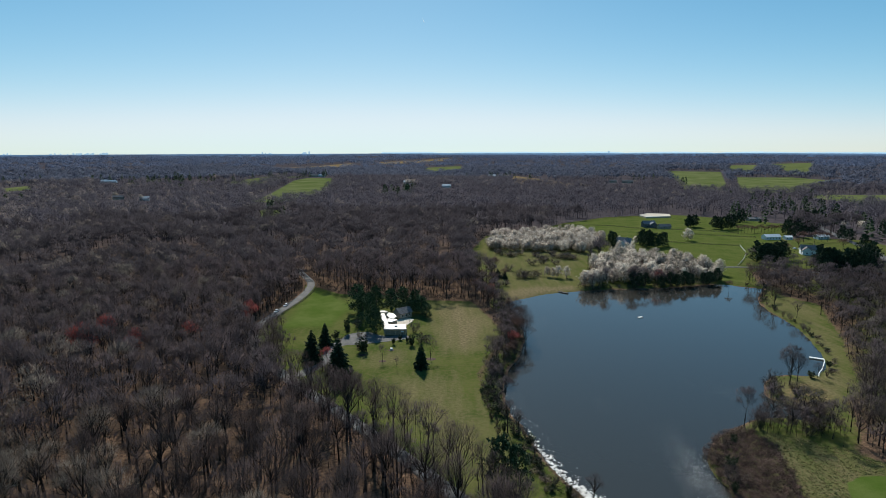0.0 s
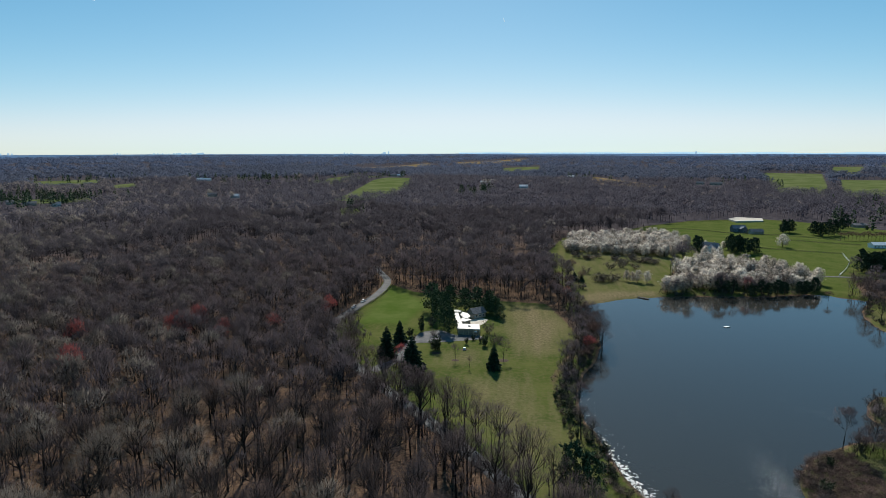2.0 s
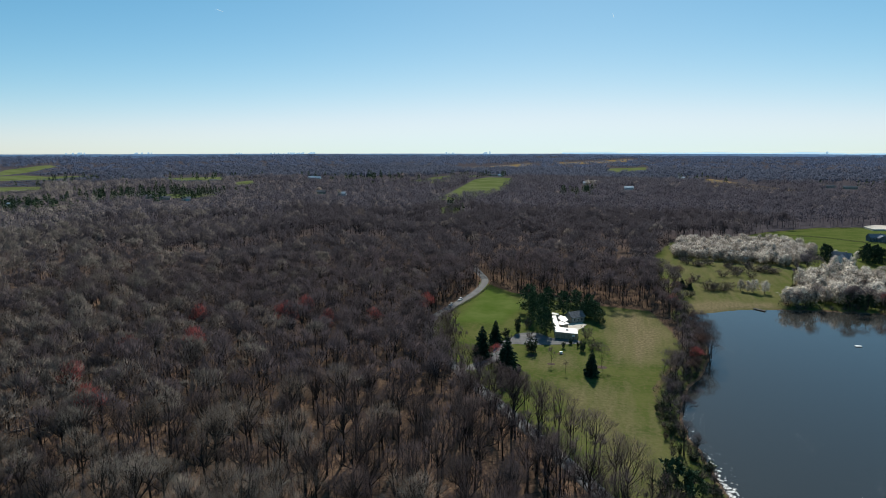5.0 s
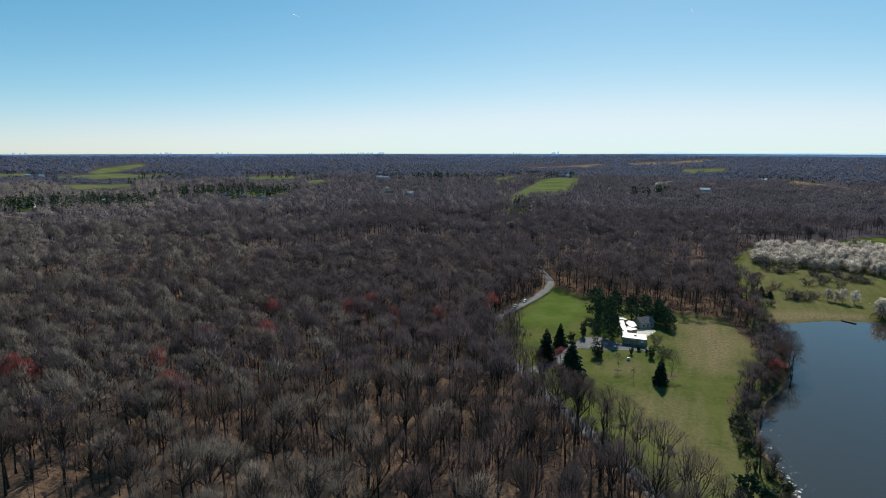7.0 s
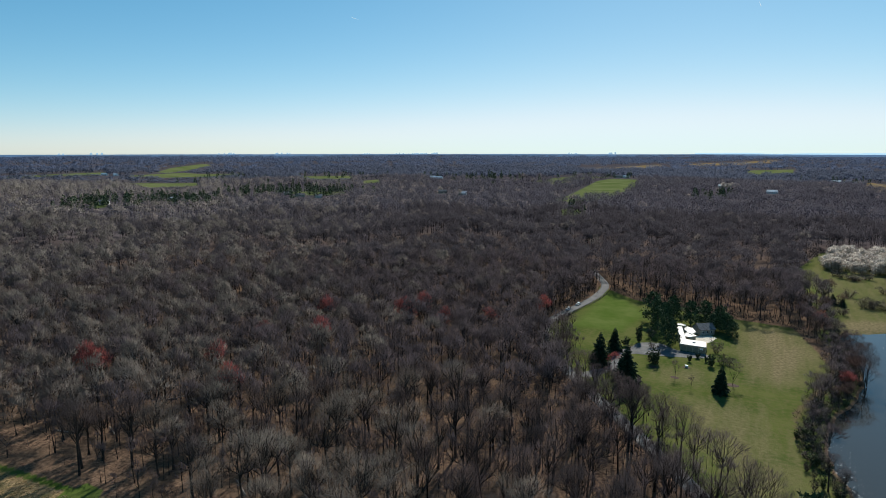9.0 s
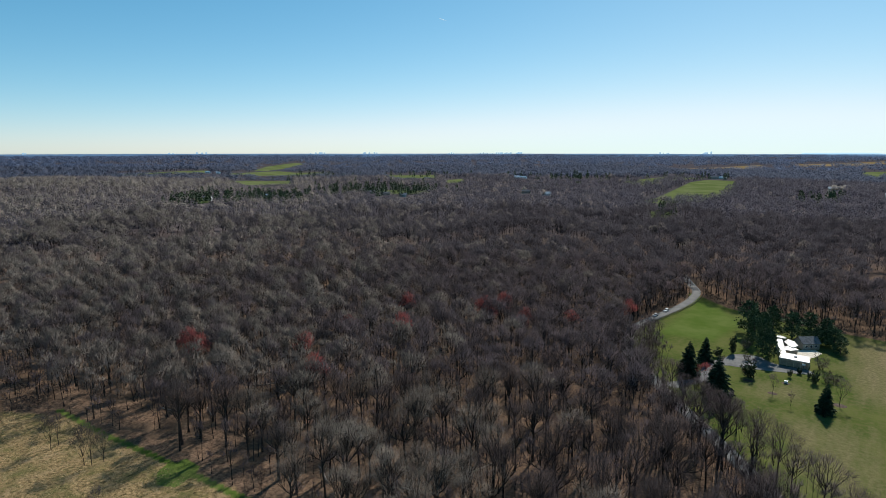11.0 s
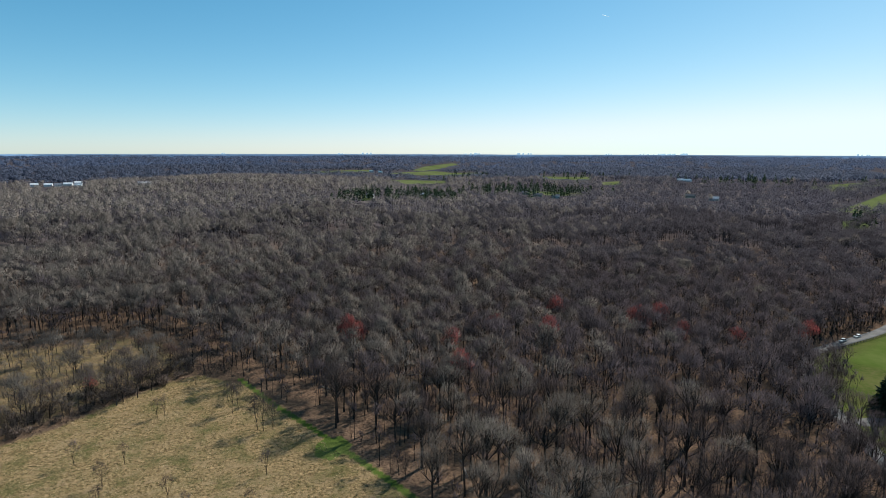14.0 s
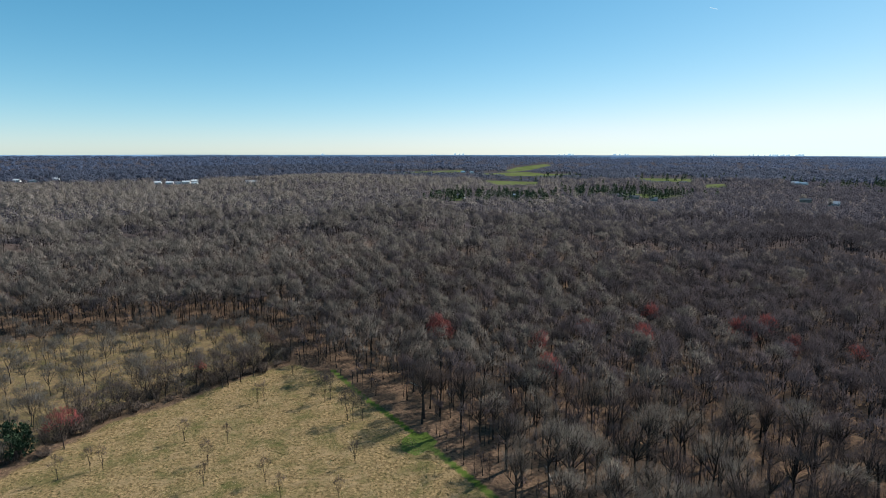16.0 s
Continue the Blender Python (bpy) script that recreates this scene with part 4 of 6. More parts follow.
# shrubs along the pond
rim = [SHORE[i] for i in range(0, len(SHORE), 1)]
bank = []
for i, (x, y) in enumerate(rim):
    a, b = Vector(rim[i - 1]), Vector(rim[(i + 1) % len(rim)])
    s = (b - a).normalized()
    out = Vector((-s.y, s.x)) if inside(POND, np.array([x - s.y * 3]), np.array([y + s.x * 3]))[0] < 0 else Vector((s.y, -s.x))
    west = x < 48 and y < 345
    if west or (80 < x < 140 and 140 < y < 215):
        for _ in range(3 if west else 1):
            k = rnd.uniform(1.0, 9.0 if west else 6.0)
            bank.append((x + out.x * k + rnd.uniform(-2, 2), y + out.y * k + rnd.uniform(-2, 2), rnd.uniform(1.6, 4.2), rnd.uniform(.6, 1.3)))
    elif rnd.random() < .75 and not (50 < x < 100 and y > 360):
        k = rnd.uniform(.8, 4)
        bank.append((x + out.x * k, y + out.y * k, rnd.uniform(1.2, 3.6), rnd.uniform(.6, 1.3)))
bank = [b for b in bank if inside(SHORE, np.array([b[0]]), np.array([b[1]]))[0] < -.4]
put_each(BARE_SHRUBS, 3.4, bank[::4] + bank[1::4] + bank[2::4], "bank_shrub", "tangled leafless brown shrub on the pond bank", "shrub", "shrubs along the pond", BARK, SHRUB, 39)
put_each(LEAFY_SHRUBS, 3.0, bank[3::4], "bank_bush", "olive-green bush on the pond bank", "shrub", "bushes along the pond", BARK, SHRUB_GREEN, 40)
point = [(x, y, rnd.uniform(.7, 1.6), rnd.uniform(.6, 1.0)) for x, y in fill([(80, 140), (81, 158), (83, 170), (92, 180), (104, 187), (108, 176), (104, 158), (98, 140), (88, 128)], 1.75, 8)]
put_each(BARE_SHRUBS, 3.4, point, "heath_shrub", "low reddish-brown shrub on the grassy point", "shrub", "low shrubs on the point", BARK, RUSSET, 41)
put_each(YOUNG, 11, [(x, y, rnd.uniform(5, 9)) for x, y in fill([(103, 184), (113, 192), (127, 193), (136, 186), (134, 178), (112, 180)], 2.5, 9)],
         "thicket_tree", "thin leafless tree crowded on the point by the pond", "tree", "thicket on the point", BARK, TWIGS, 42)

# blossoming pears
pears = [(x, y, rnd.uniform(8, 12.5), rnd.uniform(1.15, 1.7)) for x, y in fill(GROVE_BACK, 7.6, 5, .97, 1)]
pears += [(x, y, rnd.uniform(7.5, 14), rnd.uniform(1.1, 1.9)) for x, y in fill(GROVE_SHORE, 8.0, 6, .9, 1)]
pears += [(-92, 1508, 13, 2.2), (-82, 1510, 12, 2), (-72, 1509, 13, 2.2), (-62, 1511, 12, 2.1), (-634, 1115, 13, 2.2)]
pears += [(86.2, 423.3, 9.5), (92.6, 423.3, 9), (78.8, 427.3, 8), (82.7, 425.3, 7.6), (100, 398, 9), (105, 401, 10), (104, 393, 8), (110, 397, 9.5), (257.6, 599.4, 13.2, 1.9),
          (487.5, 694.5, 8, 1.4), (496.9, 678, 9.4, 1.7), (22, 560, 9), (26, 566, 8), (345, 445, 6), (392, 480, 7, 1.2), (-565, 1075, 13, 2.0), (178, 575, 9), (196, 580, 8), (170, 548, 8.5), (176, 545, 7.5), (183, 549, 8), (166, 540, 8)]
put_each(PEARS, 9, pears, "pear_tree", "ornamental pear tree covered in white blossom", "tree", "blossoming pear grove", BARK, BLOSSOM, 43)
put_each(PINES, 16, [(134.1, 399.4, 11.2, 0.57), (139.0, 397.8, 9.0, 0.66), (144.6, 400.9, 8.5, 0.60), (160.6, 397.6, 10.2, 0.62), (164.5, 396.0, 8.6, 0.63), (171.2, 399.1, 10.0, 0.67), (176.4, 400.6, 8.1, 0.69), (190.6, 403.7, 8.7, 0.66), (198.7, 409.3, 10.0, 0.67), (155.2, 397.7, 8.7, 0.56), (186.2, 402.1, 8.3, 0.66)]
         + [(164.0, 557.2, 16.6, 0.77), (167.8, 560.1, 14.8, 0.73), (198.3, 565.3, 17.0, 0.74), (200.2, 559.1, 15.7, 0.85), (203.4, 556.0, 15.9, 0.80), (207.6, 555.9, 14.5, 0.80), (213.2, 558.7, 13.3, 0.78), (219.0, 566.2, 14.1, 0.90), (208.7, 577.6, 14.8, 0.72), (199.5, 578.0, 13.1, 0.79)],
         "dark_pine", "dark green pine among the blossoming trees", "tree", "pines beyond the pond", PINE_BARK, NEEDLES, 44)
put_each(REDS, 15, [(151.6, 397.7, 13, .8), (-230.2, 123.3, 16), (-156.8, 242.6, 17), (-245, 128, 15),
                    (30, 352, 13, .8), (-52, 246, 9, .7), (-205, 190, 16), (33, 262, 11, .8), (-120, 262, 16)],
         "red_maple", "red-budded maple tree without leaves", "tree", "red maples", BARK, RED_BUDS, 45)
put_each(BARE_SHRUBS, 3.4, [(x, y, h * 1.25, w * 1.35) for x, y, h, w in [(53.2, 517.3, 4.9, 1.68), (58.7, 514.7, 3.7, 2.03), (63.0, 512.0, 3.1, 2.18), (82.8, 513.0, 3.0, 1.75), (85.5, 494.4, 4.8, 2.27), (90.0, 494.4, 4.0, 2.39), (97.8, 506.5, 5.2, 1.78), (102.5, 501.5, 3.5, 2.27), (107.6, 498.9, 4.7, 2.34), (115.8, 500.0, 3.1, 2.04), (93.8, 473.8, 4.0, 1.99), (83.7, 477.2, 4.8, 2.13), (106.9, 506.3, 3.4, 2.29), (66.8, 423.2, 4.6, 2.20), (71.8, 430.3, 4.5, 2.13), (57.2, 423.2, 5.4, 2.25), (60.8, 421.5, 4.2, 1.77), (43.8, 423.4, 3.6, 1.71), (44.0, 398.5, 4.3, 1.66), (38.8, 390.9, 4.2, 1.72), (62, 427, 5, 1.9), (52, 449, 4.5, 1.8), (38, 448, 5.5, 2.0), (74, 472, 4.4, 2.2), (27, 409, 6, 1.8), (35, 410, 6, 1.7),
                                                                   (61, 510, 4, 2.0), (50, 526, 5, 2.2), (84, 511, 4.4, 2.2), (99, 519, 4.6, 2.3), (112, 496, 4, 2.2), (70, 520, 4.2, 2.2)]],
         "field_shrub", "rounded leafless brown shrub in rough grass", "shrub", "shrubs beyond the pond", BARK, SHRUB, 46)

put_each(REDS, 15, [(-223.1, 120.1, 19, 0.90), (-159.6, 245.7, 21, 1.00), (-169.7, 190.0, 23, 1.10), (-101.1, 292.0, 19, 0.90), (-160.3, 240.7, 21, 1.00), (-225.3, 119.1, 23, 1.10), (-136.0, 243.7, 19, 0.90), (-187.2, 148.1, 21, 1.00), (-151.9, 250.5, 23, 1.10), (-225.4, 124.1, 19, 0.90), (-197.9, 226.3, 21, 1.00), (-160.0, 131.1, 23, 1.10)],
         "red_maple", "red-budded maple tree in the leafless wood", "tree", "red maples of the wood", BARK, RED_BUDS, 63)

# meadow saplings, scattered trees and hedge
put_each(YOUNG, 11, [(-197.6, 9.4, 8.9), (-188.8, 21.8, 7.9), (-178.9, 14.5, 9.2), (-156.8, 54.3, 8.8), (-216.6, 39.1, 8.7), (-216.8, 36.6, 8.2), (-238.3, 55.3, 4.3), (-204.6, 59.3, 13.5, 1.2),
                     (-183.9, 63.3, 15.5, 1.2), (-183.2, 66.4, 11.7), (-186, 62, 14), (-189.8, -25.3, 8.7), (-190.5, -17.2, 8.9), (-190.5, -13.9, 8.1), (-166, 12, 9), (-160, 28, 9),
                     (-141, 44, 8), (-150, 30, 8), (-206, 62, 12), (-135, 84, 10), (-130, 86, 9), (-142, 88, 9), (-128, 92, 9)],
         "sapling", "thin leafless sapling in straw-coloured meadow grass", "tree", "saplings in the meadow", BARK, TWIGS, 47)
wild = [(-307.4, -16.9, 12.4), (-306.2, 11.1, 14.4), (-276.8, 16.4, 12), (-282.7, -49.5, 14.3), (-272.7, -42.9, 14), (-265, -22.6, 13), (-285.8, -15.2, 12.9), (-303.6, -33.5, 11.9),
        (-251, -2.4, 11.8), (-230.9, -35.8, 12.1), (-236.2, -22.8, 9.6), (-254.5, 29.2, 12.7), (-247.1, 36.2, 14), (-306.3, 29.5, 11.9), (-320.6, 2.8, 11.9), (-261.7, -33.9, 12.6)]
wild = [(x, y, h * 1.15) for x, y, h in wild] + [(x, y, rnd.uniform(6, 14), rnd.uniform(.7, 1.3)) for x, y in fill(WILD, 10, 12, .7, 2)]
put_each(YOUNG, 11, [(x, y, rnd.uniform(5, 9.5)) for x, y in fill(WILD, 8.5, 13, .75, 2)], "scattered_sapling", "slender grey leafless sapling in rough grass", "tree", "saplings of the rough field", BARK, GREY_TWIGS, 65)
put_each(APART, 11, wild, "scattered_tree", "leafless tree standing apart in rough grass", "tree", "scattered trees of the rough field", BARK, GREY_TWIGS, 48)
hedge = rounded([(-262, 60), (-252, 52), (-243, 30), (-229, -8), (-212, -30), (-198, -50)], False, 1.6)
hedge = [(x + rnd.uniform(-15, 2), y + rnd.uniform(-5, 5), rnd.uniform(1.8, 5.5), rnd.uniform(.8, 1.8)) for x, y in hedge for _ in range(2)]
put_each(BARE_SHRUBS, 3.4, hedge, "hedge_shrub", "tangled leafless shrub in an overgrown hedgerow", "shrub", "shrubs of the hedgerow", BARK, SHRUB, 49)
put_each(APART, 11, [(x, y, h * 1.3, w * 1.4) for x, y, h, w in [(-222.8, -20.5, 9.9, 0.84), (-228.6, -15.5, 9.3, 1.15), (-237.1, -9.9, 8.3, 1.02), (-237.9, 1.1, 9.9, 1.03), (-239.2, 5.8, 9.7, 1.04), (-242.8, 11.9, 10.5, 1.03), (-242.7, 17.4, 12.5, 1.00), (-255.7, 25.8, 8.7, 0.82), (-259.9, 33.9, 12.7, 0.97), (-252.8, 43.4, 9.0, 1.13), (-239.1, 29.2, 10.9, 1.06), (-239.8, 34.2, 12.4, 0.90), (-244.0, 40.0, 9.8, 1.11), (-237.1, 26.5, 8.7, 1.07), (-259.4, 54.0, 8.5, 1.04), (-260.5, 60.1, 11.5, 1.13), (-263.8, 66.9, 12.2, 0.98), (-286.6, 30.6, 9.0, 0.85), (-284.4, 18.1, 10.6, 0.98), (-255.1, 3.9, 8.4, 1.12)]],
         "hedge_tree", "twisted leafless tree in the overgrown hedgerow", "tree", "trees of the hedgerow", BARK, TWIGS, 60)
put_each(REDS, 15, [(-210.0, -25.2, 14.5, 1.1), (-248.2, 19.6, 10, .6)], "red_maple", "red-budded maple tree without leaves", "tree", "red maples", BARK, RED_BUDS, 61)
put_each(REDS, 15, [(-262.7, 51.2, 13, .95), (-290.6, 45.7, 9, .7)], "purple_maple", "purplish-brown maple tree at the field corner", "tree", "maples at the field corner", BARK, RED_BROWN, 62)
put_each(SPRUCES, 15, [(41, 424, 7, .6), (46, 420, 5.5, .5)], "field_cedar", "small dark green cedar in rough grass", "tree", "cedars beyond the pond", PINE_BARK, NEEDLES, 64)
put_each(PINES, 16, [(-209.2, -38.4, 12.8, .62), (-212, -35.8, 10.5, .55)], "cedar_tree", "dense dark green cedar at the meadow edge", "tree", "cedars at the meadow", PINE_BARK, NEEDLES, 50)

# evergreens among the houses beyond the pond
put_each(PINES, 16, [(268.1, 484.8, 17.9, 0.94), (268.0, 476.9, 15.9, 0.93), (271.0, 474.6, 17.1, 1.05), (276.3, 474.5, 15.7, 0.86), (282.8, 476.4, 15.5, 0.82), (293.6, 489.6, 16.6, 1.05), (280.6, 490.1, 14.8, 0.99), (289.8, 494.4, 14.8, 1.03)]
         + [(296.3, 447.1, 20.6, 0.89), (293.1, 435.9, 19.9, 0.98), (295.6, 432.1, 20.9, 0.99), (299.2, 430.2, 18.2, 0.87), (301.6, 426.6, 18.1, 1.09), (305.1, 424.7, 21.0, 0.91), (309.8, 424.6, 20.1, 0.90), (315.8, 426.1, 18.9, 0.95), (323.0, 429.5, 17.3, 0.96), (335.4, 441.0, 19.7, 1.02), (306.4, 451.7, 17.7, 0.88), (311.2, 446.6, 16.1, 1.08), (315.9, 441.7, 18.6, 0.97), (323.0, 440.5, 18.1, 0.88), (342.2, 457.4, 17.2, 1.09), (362.5, 481.1, 17.9, 0.98), (369.4, 498.1, 20.7, 1.00)]
         + [(304.2, 702.6, 14.0, 1.08), (309.9, 707.1, 14.9, 1.05), (301.2, 702.8, 15.2, 0.80), (326.8, 687.0, 15.3, 1.04), (329.2, 682.3, 15.1, 1.00), (331.5, 677.6, 15.9, 0.81), (339.6, 681.6, 16.8, 0.93), (347.7, 685.7, 17.0, 0.82), (375.4, 728.6, 14.9, 0.96), (393.9, 755.3, 16.6, 0.94), (383.9, 640.1, 16.0, 0.88), (381.5, 626.5, 14.5, 1.03), (382.7, 616.9, 14.8, 1.02), (400.8, 635.0, 13.5, 0.97), (410.0, 638.4, 15.4, 0.81), (425.6, 653.9, 15.6, 1.03), (420.2, 676.4, 17.1, 0.82), (418.1, 688.2, 14.6, 0.97), (417.3, 596.6, 15.0, 0.83), (413.7, 579.9, 14.0, 0.95), (468.1, 723.3, 17.9, 1.00), (467.0, 737.2, 16.7, 1.03)],
         "yard_pine", "tall dark green pine near the houses", "tree", "pines among the houses", PINE_BARK, NEEDLES, 51)
put_each(REDS, 15, [(336.5, 651.4, 9.1, 0.68), (340.2, 651.1, 9.1, 0.61), (343.8, 650.9, 9.4, 0.67), (347.5, 650.7, 10.0, 0.61), (351.2, 650.4, 9.5, 0.62), (354.8, 650.2, 8.1, 0.70), (358.5, 650.0, 10.1, 0.64), (362.1, 649.7, 10.3, 0.68), (365.8, 649.5, 8.0, 0.64), (369.4, 649.2, 8.9, 0.60), (373.1, 649.0, 10.2, 0.69), (376.7, 648.8, 9.5, 0.68), (380.4, 648.5, 9.6, 0.64), (384.0, 648.3, 9.7, 0.68)],
         "hedge_tree", "reddish-brown tree in a clipped row", "tree", "red-brown tree row", BARK, RED_BROWN, 52)
put_each(REDS, 15, [(368.6, 582.7, 11.9, 1.07), (312.3, 515.7, 10.4, 1.06), (377.9, 578.9, 11.3, 1.20), (386.2, 581.6, 10.3, 0.97), (394.6, 584.4, 10.1, 0.92), (377.7, 536.6, 10.9, 1.20), (345.2, 552.8, 9.6, 1.13), (305.2, 513.5, 9.6, 1.18)],
         "yard_tree", "spreading pinkish-brown leafless tree in a grassy yard", "tree", "trees among the houses", BARK, RED_BROWN, 53)
put_each(APART, 11, [(222.4, 404.9, 14.4, 1.10), (226.7, 408.8, 15.1, 1.11), (223.7, 397.0, 16.5, 1.13), (227.2, 397.0, 12.8, 0.97), (226.7, 389.5, 14.3, 1.02), (227.7, 383.5, 16.8, 1.12), (229.2, 378.5, 14.3, 1.01), (239.8, 389.2, 13.1, 1.08), (248.7, 396.6, 16.6, 0.95), (244.2, 381.9, 14.3, 1.00), (237.8, 412.7, 15.0, 0.98), (242.4, 404.5, 12.3, 1.10), (253.0, 408.3, 13.5, 1.09), (242.5, 374.9, 16.5, 1.07), (217.4, 382.2, 16.6, 1.14), (216.5, 368.2, 12.3, 0.97)],
         "shore_tree", "slender leafless grey-brown tree behind the pond", "tree", "trees round the pond", BARK, TWIGS, 54)
put_each(OAKS, 16, [(219.5, 323.6, 15.4, 1.05), (236.8, 342.9, 18.4, 1.05), (246.2, 348.8, 19.7, 1.25), (243.7, 337.1, 18.7, 1.14), (265.4, 361.3, 19.1, 1.07), (267.4, 354.9, 18.0, 1.11), (269.3, 348.7, 17.5, 1.29), (283.3, 360.9, 16.1, 1.23), (289.6, 381.0, 18.8, 1.03), (266.1, 374.5, 20.0, 1.13), (251.6, 368.0, 17.7, 1.09), (261.1, 331.4, 17.8, 1.29), (245.1, 326.0, 16.7, 1.22)],
         "spreading_tree", "broad leafless brown tree by the shore lawn", "tree", "broad trees by the shore lawn", BARK, TWIGS, 55)

put_each(OAKS, 16, [(140.1, 176.9, 16.8, 0.97), (141.2, 173.4, 13.1, 1.20), (135.8, 175.1, 14.6, 1.02), (150.0, 188.0, 19.0, 1.09), (163.1, 200.5, 18.0, 1.09), (163.6, 212.2, 17.0, 0.97), (168.8, 212.2, 17.5, 1.13), (148.5, 180.4, 14.8, 0.96), (158.2, 200.5, 15.4, 1.19)],
         "spreading_tree", "broad leafless brown tree by the shore lawn", "tree", "broad trees by the shore lawn", BARK, TWIGS, 56)
put_each(BARE_SHRUBS, 3.4, [(131.0, 196.3, 5.6, 1.28), (135.7, 200.6, 3.4, 1.37), (137.2, 198.4, 5.9, 1.55), (138.8, 212.3, 4.9, 1.44), (139.8, 217.4, 4.5, 1.51), (123.1, 180.5, 4.1, 1.67), (129.0, 184.2, 4.8, 1.92), (131.7, 220.0, 5.0, 1.94), (130.9, 214.8, 5.6, 1.99), (128.1, 187.1, 5.0, 1.33)],
         "bank_shrub", "tangled leafless brown shrub on the pond bank", "shrub", "shrubs along the pond", BARK, SHRUB, 57)
put_each(APART, 11, [(x, y, rnd.uniform(7, 12), rnd.uniform(.8, 1.1)) for x, y in fill(GROVE_SHORE, 15, 66, .8, 1) + fill(GROVE_BACK, 19, 67, .6, 1)],
         "grove_tree", "leafless grey-brown tree among blossoming pears", "tree", "bare trees of the grove", BARK, TWIGS, 58)
put_each(REDS, 15, [(25, 360, 12, .8), (33, 255, 9, .7), (36, 276, 13, .9), (196, 385, 7, .5), (40, 440, 14), (38, 322, 11, .7), (31, 344, 10, .7), (42, 312, 9, .7), (40, 286, 11, .8), (30, 250, 9, .7), (22, 372, 12, .8), (34, 388, 13, .9), (45, 415, 10, .7), (28, 402, 12, .8)],
         "russet_maple", "russet-brown maple tree in bud by the pond", "tree", "russet maples", BARK, RED_BROWN, 59)

# ---------------------------------------------------------------- buildings
ROOF_WHITE = material("white_roof_membrane", (0.297, 0.282, 0.256), (0.408, 0.391, 0.358), 3, 0.5, rough=0.45, spec=0.4)
WALL_BEIGE = material("beige_render", (0.30, 0.26, 0.21), (0.42, 0.37, 0.30), 2, 0.3)
WALL_GREY = material("grey_brick_wall", (0.399, 0.301, 0.202), (0.559, 0.431, 0.287), 1.2, 0.2)
WALL_WHITE = material("white_clapboard", (0.62, 0.62, 0.60), (0.80, 0.80, 0.78), 2, 0.3)
WALL_BLUE = material("slate_blue_siding", (0.08, 0.09, 0.105), (0.13, 0.145, 0.165), 2, 0.3)
SHINGLE = material("grey_roof_shingles", (0.10, 0.10, 0.10), (0.21, 0.20, 0.20), 1.5, 0.3)
SLATE = material("blue_grey_roof", (0.10, 0.115, 0.14), (0.19, 0.21, 0.24), 1.5, 0.3)
METAL_ROOF = material("pale_metal_roof", (0.55, 0.58, 0.60), (0.75, 0.78, 0.80), 4, 0.8, rough=0.35, spec=0.5)
DOOR_GREY = material("grey_garage_door", (0.263, 0.205, 0.143), (0.378, 0.291, 0.201), 1, 0.2, rough=0.6)
PAVING = material("pale_stone_paving", (0.42, 0.37, 0.30), (0.58, 0.52, 0.43), 1.5, 0.3)
PLANK = material("weathered_planks", (0.16, 0.14, 0.12), (0.30, 0.27, 0.23), 1, 0.2)
PLANK_DARK = material("dark_wet_planks", (0.05, 0.045, 0.04), (0.11, 0.10, 0.085), 1, 0.2)
WHITE_PAINT = material("white_paint", (0.70, 0.70, 0.68), (0.82, 0.82, 0.80), 1, 0.2, rough=0.5)
GLASS = bpy.data.materials.new("window_glass")
GLASS.use_nodes = True
GLASS.node_tree.nodes["Principled BSDF"].inputs["Base Color"].default_value = (0.015, 0.018, 0.022, 1)
GLASS.node_tree.nodes["Principled BSDF"].inputs["Roughness"].default_value = 0.06


def box(bm, x0, x1, y0, y1, z0, z1, bevel=0.0):
    q = bmesh.ops.create_cube(bm, size=1)["verts"]
    bmesh.ops.transform(bm, verts=q, matrix=Matrix.Translation(((x0 + x1) / 2, (y0 + y1) / 2, (z0 + z1) / 2)) @ Matrix.Diagonal((x1 - x0, y1 - y0, z1 - z0, 1)))
    if bevel:
        bmesh.ops.bevel(bm, geom=list({e for v in q for e in v.link_edges}), offset=bevel, segments=1, affect="EDGES")


def boxes(name, mat, parent, *rows, bevel=0.0, label=""):
    bm = bmesh.new()
    for r in rows:
        box(bm, *r, bevel=bevel)
    return part(name, bm, mat, parent, label)


def gable(bm, x0, x1, y0, y1, z0, rise, over=0.5, thick=0.22):
    """Two pitched roof slabs with the ridge along x, overhanging the walls."""
    ym, half = (y0 + y1) / 2, (y1 - y0) / 2
    drop = rise * over / half
    for s in (-1, 1):
        pts = []
        for x in (x0 - over, x1 + over):
            pts += [(x, ym, z0 + rise), (x, ym + s * (half + over), z0 - drop), (x, ym + s * (half + over), z0 - drop + thick), (x, ym, z0 + rise + thick)]
        v = [bm.verts.new(p) for p in pts]
        for f in ((0, 1, 2, 3), (7, 6, 5, 4), (0, 4, 5, 1), (1, 5, 6, 2), (2, 6, 7, 3), (3, 7, 4, 0)):
            bm.faces.new([v[i] for i in f])
    bmesh.ops.recalc_face_normals(bm, faces=bm.faces)


